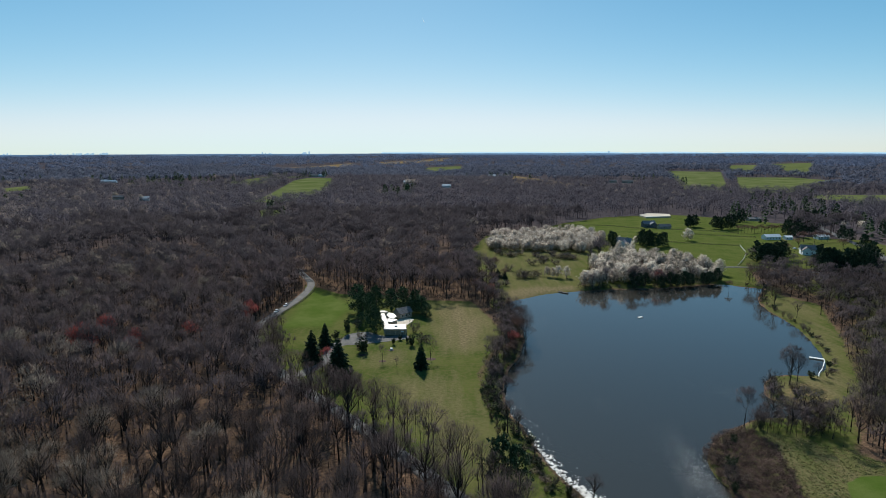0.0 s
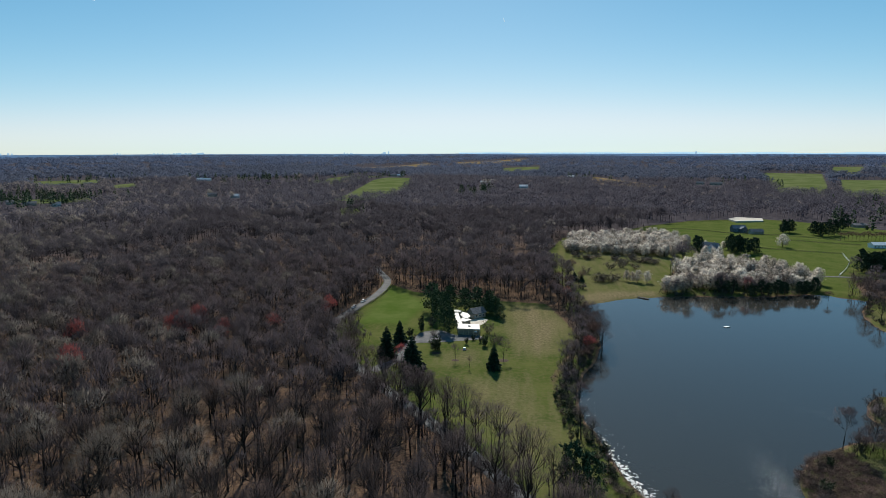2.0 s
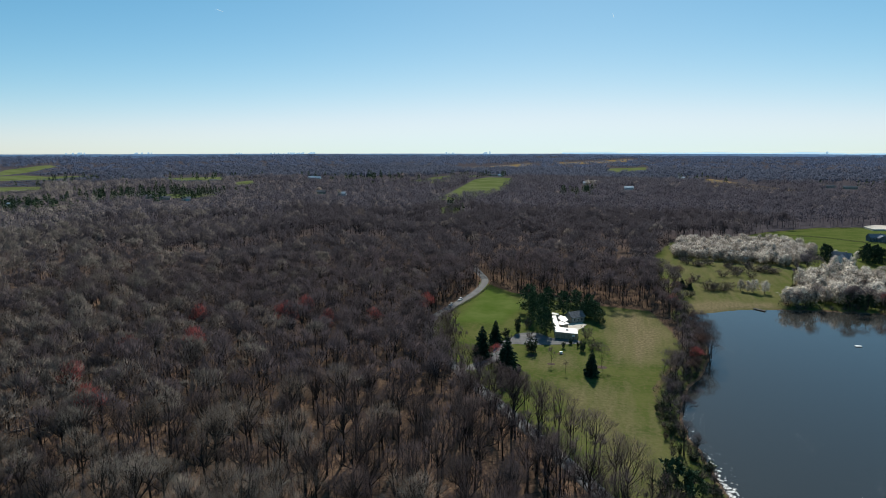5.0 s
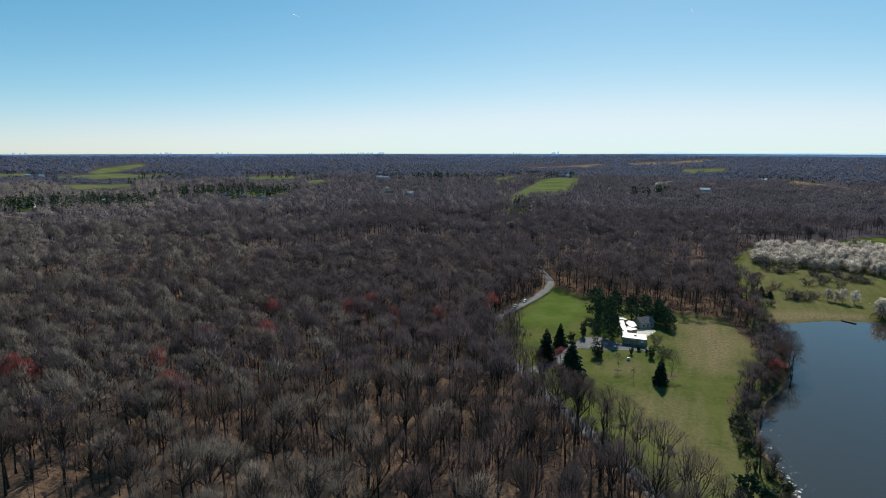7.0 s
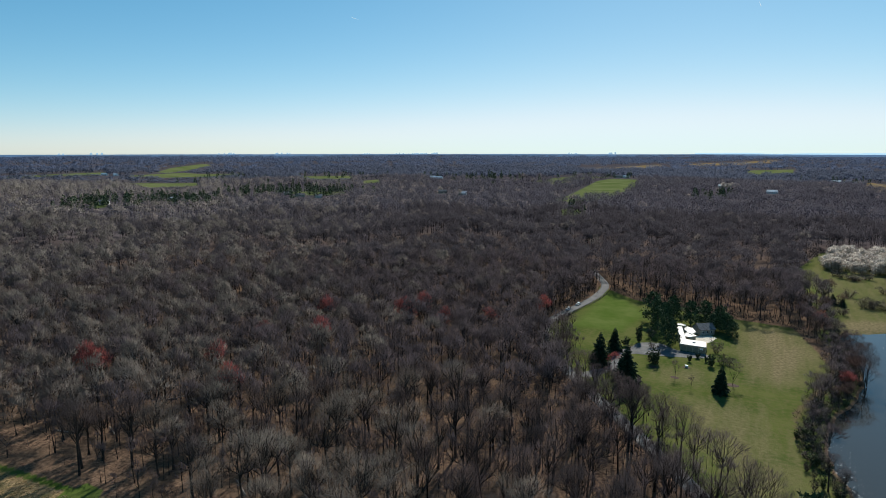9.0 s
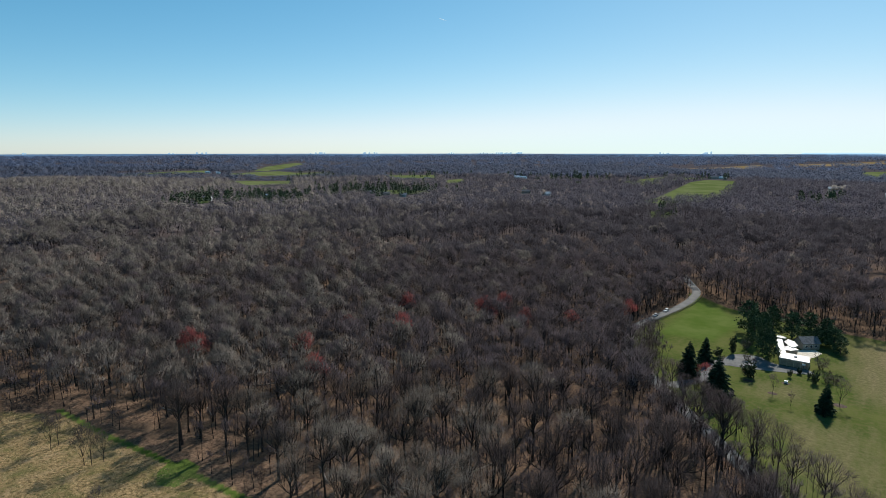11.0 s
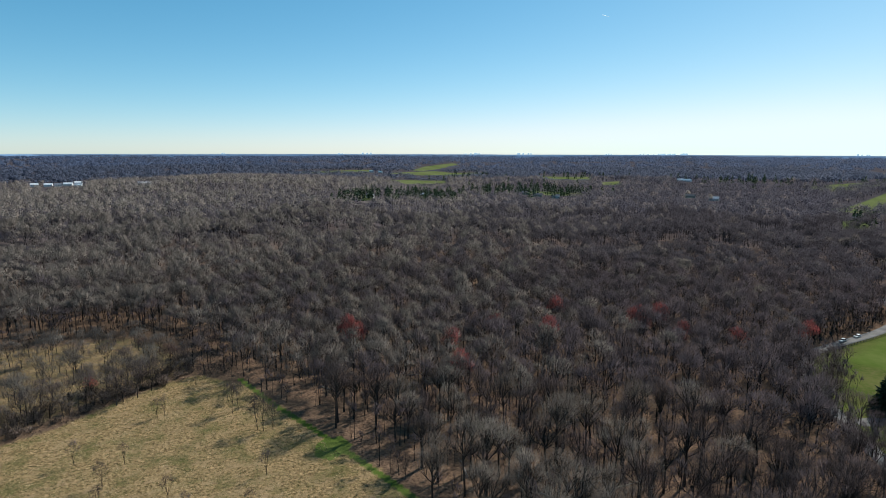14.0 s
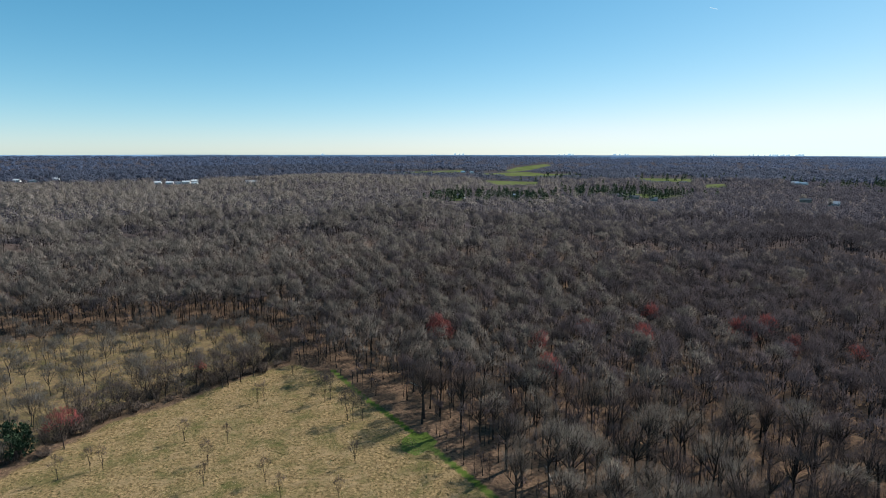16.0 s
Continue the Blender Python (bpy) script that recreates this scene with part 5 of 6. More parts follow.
def gable_wall(bm, x0, x1, y0, y1, z1, rise):
    ym = (y0 + y1) / 2
    pts = []
    for x in (x0, x1):
        pts += [(x, y0, -.4), (x, y1, -.4), (x, y1, z1), (x, ym, z1 + rise), (x, y0, z1)]
    v = [bm.verts.new(p) for p in pts]
    bm.faces.new(v[:5])
    bm.faces.new(v[5:][::-1])
    for i, j in ((0, 1), (1, 2), (2, 3), (3, 4), (4, 0)):
        bm.faces.new((v[i], v[i + 5], v[j + 5], v[j]))
    bmesh.ops.recalc_face_normals(bm, faces=bm.faces)


def house(x, y, turn, long, deep, eave, rise, wall, roof, label, wing=None, name="house", category="house", chimney=True, rows=1):
    """A gabled house whose long front faces -y before it is turned; wing: (length, depth, x offset)."""
    ob = tagged(new(name), label, category, "houses of the valley")
    ob.matrix_basis = stand(x, y, radians(turn))
    bm = bmesh.new()
    gable_wall(bm, -long / 2, long / 2, -deep / 2, deep / 2, eave, rise)
    part("wall", bm, wall, ob)
    bm = bmesh.new()
    gable(bm, -long / 2, long / 2, -deep / 2, deep / 2, eave, rise)
    r = part("roof", bm, roof, ob)
    if chimney:
        boxes("chimney", WALL_GREY, r, (long * .22, long * .22 + .9, -.35, .45, eave + rise * .6, eave + rise + 1.1))
    count = max(2, int(long / 3))
    for k in range(count):
        wx = -long / 2 + long * (k + .5) / count
        for q in range(rows):
            z0 = .9 + q * 2.7
            w = boxes("window", WHITE_PAINT, ob, (wx - .62, wx + .62, -deep / 2 - .07, -deep / 2 + .05, z0 - .1, z0 + 1.4))
            boxes("pane", GLASS, w, (wx - .5, wx + .5, -deep / 2 - .1, -deep / 2 - .04, z0, z0 + 1.3))
    if wing:
        l, d, off = wing
        bm = bmesh.new()
        gable_wall(bm, -d / 2, d / 2, -l / 2, l / 2, eave * .92, rise * .8)
        bmesh.ops.transform(bm, verts=bm.verts, matrix=pose(off, -deep / 2 - d / 2 + 1, 0, 0, 0, 90))
        part("wing_wall", bm, wall, ob)
        bm = bmesh.new()
        gable(bm, -d / 2, d / 2, -l / 2, l / 2, eave * .92, rise * .8)
        bmesh.ops.transform(bm, verts=bm.verts, matrix=pose(off, -deep / 2 - d / 2 + 1, 0, 0, 0, 90))
        part("wing_roof", bm, roof, ob)
        w = boxes("window", WHITE_PAINT, ob, (off - .8, off + .8, -deep / 2 - d + .93, -deep / 2 - d + 1.05, .8, 2.5))
        boxes("pane", GLASS, w, (off - .65, off + .65, -deep / 2 - d + .9, -deep / 2 - d + .96, .9, 2.4))
    return ob


def flat_roof(name, parent, outline, z, rise=0.0, mat=ROOF_WHITE, thick=.35):
    """A flat or tilted roof slab over an outline; it rises by `rise` towards its last corner."""
    bm = bmesh.new()
    n = len(outline)
    top = [bm.verts.new((x, y, z + rise * i / (n - 1))) for i, (x, y) in enumerate(outline)]
    low = [bm.verts.new((x, y, z - thick + rise * i / (n - 1))) for i, (x, y) in enumerate(outline)]
    bm.faces.new(top)
    bm.faces.new(low[::-1])
    for i in range(n):
        j = (i + 1) % n
        bm.faces.new((top[i], low[i], low[j], top[j]))
    bmesh.ops.recalc_face_normals(bm, faces=bm.faces)
    return part(name, bm, mat, parent)


def walls_under(parent, outline, z, inset, mat):
    c = Vector((sum(a for a, _ in outline), sum(b for _, b in outline))) / len(outline)
    pts = [Vector(p) + (c - Vector(p)).normalized() * inset for p in outline]
    bm = bmesh.new()
    top = [bm.verts.new((p.x, p.y, z)) for p in pts]
    low = [bm.verts.new((p.x, p.y, -.3)) for p in pts]
    for i in range(len(pts)):
        j = (i + 1) % len(pts)
        bm.faces.new((top[i], low[i], low[j], top[j]))
    bm.faces.new(top)
    bmesh.ops.recalc_face_normals(bm, faces=bm.faces)
    return part("wall", bm, mat, parent)


def white_roofed_house():
    ob = tagged(new("modern_house"), "low rambling house with flat white roofs and a four-bay garage", "house")
    ob.location = (-25, 287.6, 0.05)
    # garage with four bays
    g = boxes("garage_wall", WALL_GREY, ob, (-5.6, 5.6, .35, 8.0, -.3, 3.1), (-5.6, -5.25, 0, .35, -.3, 3.1), (5.25, 5.6, 0, .35, -.3, 3.1), (-5.25, 5.25, 0, .35, 2.45, 3.1),
              *[(x - .16, x + .16, 0, .35, -.3, 2.45) for x in (-2.62, 0, 2.62)])
    for k in range(4):
        x = -3.935 + k * 2.623
        d = boxes("garage_door", DOOR_GREY, ob, (x - 1.14, x + 1.14, .2, .3, 0, 2.45))
        for j in range(4):
            boxes("door_panel", DOOR_GREY, d, (x - 1.08, x + 1.08, .16, .2, .06 + j * .6, .6 + j * .6), bevel=.01)
    roof = flat_roof("garage_roof", ob, [(-5.9, -.5), (5.95, -.5), (5.0, 8.2), (-4.2, 8.2), (-5.9, 6)], 3.45)
    boxes("skylight", GLASS, roof, (-.5, .7, 3.4, 4.6, 3.44, 3.7), bevel=.05)
    # long wing behind
    wing = [(-5.9, 4), (-4.1, 8.4), (-8.5, 29.5), (-10.8, 28.5)]
    walls_under(ob, wing, 3.1, .5, WALL_BEIGE)
    flat_roof("wing_roof", ob, wing, 3.4)
    hall = [(-6.4, 17.3), (-5.4, 12.8), (-2.8, 11.9), (.2, 15.4), (-4.4, 20)]
    walls_under(ob, hall, 3.0, .5, WALL_BEIGE)
    flat_roof("hall_roof", ob, hall, 3.3, .5)
    studio = [(-7.0, 24.2), (-4.4, 18.2), (-2.2, 16.2), (-.8, 20.8), (-3, 26.4), (-6, 27.8)]
    walls_under(ob, studio, 3.2, .5, WALL_BEIGE)
    flat_roof("studio_roof", ob, studio, 3.8, .5)
    porch = [(-11.4, 31.8), (-7, 31.6), (-7.2, 34.6), (-11.3, 36)]
    walls_under(ob, porch, 2.9, .4, WALL_BEIGE)
    flat_roof("porch_roof", ob, porch, 3.3)
    # gabled part
    turn = pose(1.6, 34.0, 0, 0, 0, 40)
    for nm, fn, mt in (("gable_wall", lambda b: gable_wall(b, -4.2, 4.2, -3.2, 3.2, 3.1, 2.3), WALL_BEIGE), ("gable_roof", lambda b: gable(b, -4.2, 4.2, -3.2, 3.2, 3.1, 2.3), SHINGLE)):
        bm = bmesh.new()
        fn(bm)
        bmesh.ops.transform(bm, verts=bm.verts, matrix=turn)
        part(nm, bm, mt, ob)
    for wx in (-2.4, 0, 2.4):
        bm = bmesh.new()
        box(bm, wx - .6, wx + .6, -3.28, -3.15, .9, 2.2)
        bmesh.ops.transform(bm, verts=bm.verts, matrix=turn)
        w = part("window", bm, WHITE_PAINT, ob)
        bm = bmesh.new()
        box(bm, wx - .5, wx + .5, -3.31, -3.25, 1.0, 2.1)
        bmesh.ops.transform(bm, verts=bm.verts, matrix=turn)
        part("pane", bm, GLASS, w)


white_roofed_house()
slab("courtyard", [(-27, 307), (-26, 315), (-19.6, 319.5), (-16.5, 316), (-18, 309), (-21, 303.5), (-24, 301)], .07, .3, PAVING, "pale stone courtyard behind the garage", "courtyard")

house(347, 603, 8, 17, 8, 3.2, 2.2, WALL_WHITE, METAL_ROOF, "long white barn with a pale metal roof", name="barn", category="barn", chimney=False)
house(364, 602, 0, 7, 6, 2.6, 1.2, WALL_WHITE, METAL_ROOF, "small white shed with a pale metal roof", name="shed", category="shed", chimney=False)
house(333, 517, -20, 14, 8, 4.6, 3.6, WALL_WHITE, SHINGLE, "white gabled house with a dark shingle roof", wing=(7, 5, -3))
house(400, 603, 0, 12, 8, 3.0, 2.0, WALL_WHITE, METAL_ROOF, "white bungalow with a pale roof among trees")
house(414, 765, 5, 16, 8, 2.8, 1.8, WALL_BEIGE, SHINGLE, "low beige house with a grey roof")
house(254, 708, 8, 15, 8, 4.6, 3.2, WALL_BLUE, SLATE, "large slate-blue farmhouse with two storeys", rows=2, wing=(8, 5, 3))
house(268, 693, 8, 14, 7, 3.0, 2.6, WALL_BEIGE, SHINGLE, "low farm outbuilding with a grey roof", name="outbuilding", category="outbuilding", chimney=False)
house(178, 562, -35, 15, 9, 4.8, 4.4, WALL_WHITE, SLATE, "white house with a steep blue-grey roof behind the blossom", rows=1, wing=(8, 6, 2))
house(480, 760, 20, 14, 8, 3.2, 2.4, WALL_WHITE, SHINGLE, "pale house at the far edge of the pasture")
slab("riding_arena", [(x, y) for x, y in ARENA], height(305, 825) + 2.0, 3.0, PAVING, "pale sand riding arena behind the farmhouse", "arena")

# far farms and houses
LOOKS = ((WALL_WHITE, METAL_ROOF, "white farm building with a pale roof far off"), (WALL_WHITE, METAL_ROOF, "small white house with a pale roof far off"),
         (WALL_BEIGE, SHINGLE, "beige house with a grey roof among far trees"), (WALL_WHITE, SLATE, "white house with a slate roof far off"))
for k, (x, y, turn, long) in enumerate(FARMS):
    wall, roof, what = LOOKS[(0, 0, 0, 3, 2, 2, 3, 2, 0, 1, 1, 1, 0, 2, 0, 2, 0, 0, 0, 0, 2, 2, 1, 3, 1, 0, 1, 3, 1, 0)[k]]
    house(x, y, turn, long, 9, 4.4, 3.2, wall, roof, what, name="farm_building", category="building", chimney=False)

# ---------------------------------------------------------------- things by the water and on the roads
def fence(name, line, spacing, rails, tall, mat, label):
    """Posts and rails along a line; each post and rail is a part."""
    ob = tagged(new(name), label, "fence", "fences")
    x0, y0 = line[0]
    ob.location = (x0, y0, height(x0, y0))
    pts = rounded(line, False, spacing)
    bm = bmesh.new()
    box(bm, -.08, .08, -.08, .08, -.3, tall, bevel=.015)
    me = bpy.data.meshes.new("post")
    bm.to_mesh(me)
    bm.free()
    me.materials.append(mat)
    for i, (x, y) in enumerate(pts):
        p = new("post", me)
        p.parent, p.location = ob, (x - x0, y - y0, height(x, y) - ob.location.z)
        if i + 1 < len(pts):
            a, b = Vector((x, y, height(x, y))), Vector((*pts[i + 1], height(*pts[i + 1])))
            for k in range(rails):
                bm = bmesh.new()
                box(bm, 0, (b - a).length, -.03, .03, -.07, .07)
                r = part("rail", bm, mat, ob)
                r.rotation_euler = (b - a).to_track_quat("X", "Z").to_euler()
                r.location = a - ob.location + Vector((0, 0, tall * (k + .7) / (rails + .1)))
    return ob


east = []
for i in range(1, len(ROAD_LINE) - 1):
    a, b = Vector(ROAD_LINE[i - 1]), Vector(ROAD_LINE[i + 1])
    d = (b - a).normalized()
    x, y = ROAD_LINE[i]
    if 300 < y < 408:
        east.append((x - d.y * 4.6, y + d.x * 4.6))
fence("road_fence", east, 2.6, 3, 1.25, PLANK_DARK, "dark weathered post and rail fence along the road")
fence("pasture_fence", [(229, 591), (253, 578), (288, 564), (294, 563)], 3.4, 3, 1.35, PLANK_DARK, "dark rail fence across the pasture")
fence("pasture_fence", [(281, 643), (309, 628), (337, 615)], 3.4, 3, 1.35, PLANK_DARK, "dark rail fence across the upper pasture")
fence("pasture_fence", [(151, 728), (203, 721), (245, 689), (293, 677), (334, 645)], 4, 3, 1.35, PLANK_DARK, "dark rail fence below the farmhouse")
fence("white_fence", [(294, 563), (284, 536), (279, 523), (261, 492), (243, 466)], 3, 3, 1.35, WHITE_PAINT, "white curving rail fence in the pasture")
ribbon("farm_track", rounded([(215, 458), (233, 461), (257, 458), (281, 442), (320, 428)], False, 6), 4.0, .06, ASPHALT, "grey gravel track beside the pasture", "track")
ribbon("far_road", rounded([(640, 970), (614, 931), (528, 805), (465, 707), (431, 625), (415, 576), (400, 527), (372, 470), (350, 420)], False, 12), 6.5, .1, ASPHALT, "grey country road between the houses", "road")


def dock(x, y, turn, long, wide, mat, label, name="dock"):
    """A plank deck on piles, each plank a part."""
    ob = tagged(new(name), label, "dock")
    ob.matrix_basis = Matrix.Translation((x, y, WATER)) @ pose(0, 0, 0, 0, 0, turn)
    n = int(long / .3)
    bm = bmesh.new()
    box(bm, -.14, .14, -wide / 2, wide / 2, .42, .48)
    me = bpy.data.meshes.new("plank")
    bm.to_mesh(me)
    bm.free()
    me.materials.append(mat)
    for i in range(n):
        p = new("plank", me)
        p.parent, p.location = ob, ((i + .5) * long / n, 0, 0)
    for s in (-1, 1):
        boxes("beam", mat, ob, (0, long, s * wide * .4 - .06, s * wide * .4 + .06, .22, .42))
        for k in range(3):
            bm = bmesh.new()
            bmesh.ops.create_cone(bm, segments=8, radius1=.11, radius2=.11, depth=2.2, cap_ends=True, matrix=Matrix.Translation((long * (.08 + .42 * k), s * wide * .45, -.55)))
            part("pile", bm, mat, ob)
    return ob


dock(78.5, 382.5, -38, 7.5, 2.2, PLANK_DARK, "small dark wooden dock at the far shore")
dock(175.4, 253.0, 152, 6.0, 1.7, WHITE_PAINT, "white floating dock platform at the near bank", "floating_dock")
gang = tagged(new("gangway"), "narrow white curved gangway leading to the dock", "gangway")
gl = rounded([(174.5, 252), (173.2, 249.5), (169.6, 244.6), (165.2, 239.0), (162.0, 235.8), (159.2, 231.6)], False, 1.2)
for a, b in zip(gl, gl[1:]):
    d = Vector((b[0] - a[0], b[1] - a[1], 0))
    bm = bmesh.new()
    box(bm, 0, d.length + .02, -.17, .17, -.06, .06)
    q = part("deck_board", bm, WHITE_PAINT, gang)
    q.location, q.rotation_euler = (a[0], a[1], .12), (0, 0, math.atan2(d.y, d.x))
raft = tagged(new("swim_raft"), "small white swimming raft on the pond", "raft")
raft.location = (113.9, 321.7, WATER)
raft.rotation_euler = (0, 0, .3)
boxes("deck", WHITE_PAINT, raft, (-1.5, 1.5, -.8, .8, .22, .34), bevel=.02)
boxes("float", PLANK, raft, (-1.4, 1.4, -.75, -.3, -.1, .22), bevel=.06)
boxes("float", PLANK, raft, (-1.4, 1.4, .3, .75, -.1, .22), bevel=.06)

CAR_GLASS = GLASS
TYRE = material("tyre_rubber", (0.015, 0.015, 0.015), (0.03, 0.03, 0.03), 1, 0.2)
RIM = material("alloy_rim", (0.45, 0.45, 0.46), (0.6, 0.6, 0.6), 1, 0.2, rough=0.35, metal=0.8)
SILVER = material("silver_car_paint", (0.48, 0.49, 0.50), (0.56, 0.57, 0.58), 3, 0.5, rough=0.3, metal=0.3, spec=0.5)
WHITE_CAR = material("white_car_paint", (0.72, 0.72, 0.71), (0.80, 0.80, 0.79), 3, 0.5, rough=0.3, spec=0.5)


def car(x, y, turn, paint, label):
    """A family car: body with rounded edges, glazed cabin, wheels with rims, lamps."""
    ob = tagged(new("car"), label, "car", "cars")
    ob.matrix_basis = stand(x, y, radians(turn))
    ob.location.z += .08
    bm = bmesh.new()
    box(bm, -2.25, 2.25, -.9, .9, .28, .92, bevel=.14)
    part("body", bm, paint, ob)
    bm = bmesh.new()
    v = [bm.verts.new(p) for p in ((-1.9, -.8, .9), (1.0, -.8, .9), (1.0, .8, .9), (-1.9, .8, .9), (-1.5, -.64, 1.46), (.25, -.64, 1.46), (.25, .64, 1.46), (-1.5, .64, 1.46))]
    for f in ((0, 1, 5, 4), (1, 2, 6, 5), (2, 3, 7, 6), (3, 0, 4, 7)):
        bm.faces.new([v[i] for i in f])
    bmesh.ops.recalc_face_normals(bm, faces=bm.faces)
    cabin = part("window", bm, CAR_GLASS, ob)
    boxes("roof", paint, ob, (-1.55, .3, -.68, .68, 1.44, 1.52), bevel=.03)
    for wx in (-1.4, 1.4):
        for s in (-1, 1):
            bm = bmesh.new()
            bmesh.ops.create_cone(bm, segments=14, radius1=.34, radius2=.34, depth=.24, cap_ends=True, matrix=pose(wx, s * .82, .34, 90, 0, 0))
            w = part("tyre", bm, TYRE, ob)
            bm = bmesh.new()
            bmesh.ops.create_cone(bm, segments=10, radius1=.2, radius2=.2, depth=.26, cap_ends=True, matrix=pose(wx, s * .83, .34, 90, 0, 0))
            part("rim", bm, RIM, w)
    for s in (-1, 1):
        boxes("headlight", WHITE_PAINT, ob, (2.18, 2.27, s * .62 - .17, s * .62 + .17, .62, .76), bevel=.02)
    return ob


car(-99.2, 331, -97, SILVER, "silver car driving down the country road")
car(-97.2, 345, -99, WHITE_CAR, "white car driving down the country road")
car(336, 543, 20, WHITE_CAR, "white car parked beside the white gabled house")
car(340, 540, 20, SILVER, "pale car parked beside the white gabled house")
car(387, 505, 60, WHITE_CAR, "white car on the road between the houses")

hoop = tagged(new("basketball_hoop"), "white basketball backboard on a pole by the garage", "basketball hoop")
hoop.location = (-21.0, 284.6, .06)
boxes("pole", PLANK_DARK, hoop, (-.07, .07, .35, .49, 0, 3.0))
boxes("backboard", WHITE_PAINT, hoop, (-.65, .65, 0, .06, 2.5, 3.35), bevel=.02)
bm = bmesh.new()
bmesh.ops.create_circle(bm, segments=16, radius=.24, matrix=Matrix.Translation((0, -.32, 2.75)))
ring = bmesh.ops.extrude_edge_only(bm, edges=list(bm.edges))
bmesh.ops.translate(bm, verts=[g for g in ring["geom"] if isinstance(g, bmesh.types.BMVert)], vec=(0, 0, .05))
part("rim", bm, RED_BUDS, hoop, "thin orange metal rim")
well = tagged(new("garden_box"), "small white garden housing on a dark mulch bed", "garden box")
well.location = (-25, 265, 0)
boxes("box", WHITE_PAINT, well, (-.6, .6, -.45, .45, 0, .95), bevel=.04)
boxes("lid", WHITE_PAINT, well, (-.7, .7, -.55, .55, .95, 1.08), bevel=.04)
MULCH = material("dark_mulch", (0.035, 0.023, 0.015), (0.084, 0.048, 0.035), 1, 0.2)


def mulch_bed(x, y, rad, seed):
    bm = bmesh.new()
    n = 18
    c = bm.verts.new((x, y, height(x, y) + .16))
    ring = []
    for i in range(n):
        t = i * math.tau / n
        k = rad * (1 + .18 * noise.noise(Vector((math.cos(t) * 2, math.sin(t) * 2, seed))))
        ring.append(bm.verts.new((x + math.cos(t) * k, y + math.sin(t) * k * .8, height(x, y) + .015)))
    for i in range(n):
        bm.faces.new((c, ring[i], ring[(i + 1) % n]))
    me = bpy.data.meshes.new("mulch_bed")
    bm.to_mesh(me)
    bm.free()
    me.materials.append(MULCH)
    tagged(new("mulch_bed", me), "low mound of dark brown garden mulch", "mulch bed", "mulch beds")


for i, (x, y, r) in enumerate(((-25, 265, 1.7), (-38, 258.5, 2.0), (-27.8, 250.3, 1.8), (-5.9, 253.1, 2.4), (-9.8, 241.6, 2.2))):
    mulch_bed(x, y, r, i)


def foam():
    """Pale scum adrift on the pond: thick along the near bank, in flecks farther out."""
    r = random.Random(9)
    v, f = [], []

    def fleck(x, y, size, z):
        i, n = len(v), 7
        v.append((x, y, z + .004))
        for k in range(n):
            t = k * math.tau / n
            q = size * r.uniform(.55, 1.2)
            v.append((x + math.cos(t) * q * 1.3, y + math.sin(t) * q, z))
        for k in range(n):
            f.append((i, i + 1 + k, i + 1 + (k + 1) % n))

    west = [p for p in SHORE if p[0] < 60 and 118 < p[1] < 222]
    for x, y in west:
        near = max(0, min(1, (206 - y) / 60))
        for _ in range(int(3 + 110 * near ** 2.6)):
            out = abs(r.gauss(0, 1)) * (.6 + 2.0 * near)
            fleck(x + out + r.uniform(-1, 1), y + r.uniform(-2.4, 2.4) - out * .25, r.uniform(.12, .30 + .32 * near) * (1 if out < 2.2 else .55), WATER + r.uniform(.01, .06))
        for _ in range(5):
            out = r.uniform(1, 7)
            fleck(x + out, y + r.uniform(-3, 3), r.uniform(.05, .15), WATER + r.uniform(.01, .05))
    # Finest pale flecks stand in for the sparkle on the water off the point.
    for _ in range(1900):
        a = r.gauss(0, 1)
        fleck(76 + r.gauss(0, 3.4) + a * .8, 158 + a * 13, r.uniform(.035, .09), WATER + r.uniform(.01, .05))
    for cx, cy, n in ((61, 204, 16), (53, 300, 26), (60, 345, 14), (58, 318, 20), (85, 245, 3), (100, 225, 5), (112, 212, 40)):
        for _ in range(n):
            fleck(cx + r.gauss(0, 4), cy + r.gauss(0, 5), r.uniform(.05, .14), WATER + r.uniform(.01, .05))
    keep = material("pale_pond_scum", (0.50, 0.48, 0.44), (0.80, 0.78, 0.74), 1.5, 0.3, rough=0.8)
    tagged(mesh_object("pond_scum", v, f, keep), "pale scum and flecks drifting on the pond", "scum", kind="stuff")


foam()


def fallen_logs():
    """Pale barkless trunks lying in the leaf litter."""
    dead = material("barkless_dead_wood", (0.22, 0.19, 0.16), (0.40, 0.36, 0.31), 2, 0.3)
    r = random.Random(21)
    for x, y, long, turn in ((-206, 96, 9, 20), (-186, 104, 8, 160), (-160, 112, 11, 35), (-148, 128, 7, 100), (-120, 101, 9, 150), (-196, 130, 10, 60), (-101, 112, 8, 20), (-90, 130, 10, 75), (-225, 105, 8, 120), (-130, 150, 9, 10)):
        ob = tagged(new("fallen_log"), "pale fallen dead trunk lying in leaf litter", "log", "fallen logs")
        ob.matrix_basis = Matrix.Translation((x, y, height(x, y) + .12)) @ pose(0, 0, 0, 0, 0, turn)
        g = Growth(int(x))
        g.limb([Vector((0, 0, .1)), Vector((long * .4, r.uniform(-.3, .3), .1)), Vector((long, r.uniform(-.5, .5), .05))], [.26, .2, .06], 7)
        mesh_object("stem", *g.arrays(), dead, ob)
        g = Growth(int(x) + 1)
        for k in range(4):
            p = Vector((long * r.uniform(.4, .9), 0, .12))
            g.limb([p, p + Vector((r.uniform(.6, 1.4), r.choice((-1, 1)) * r.uniform(.6, 1.6), r.uniform(.1, 1.0)))], [.06, .02], 4)
        mesh_object("branch", *g.arrays(), dead, ob)


fallen_logs()

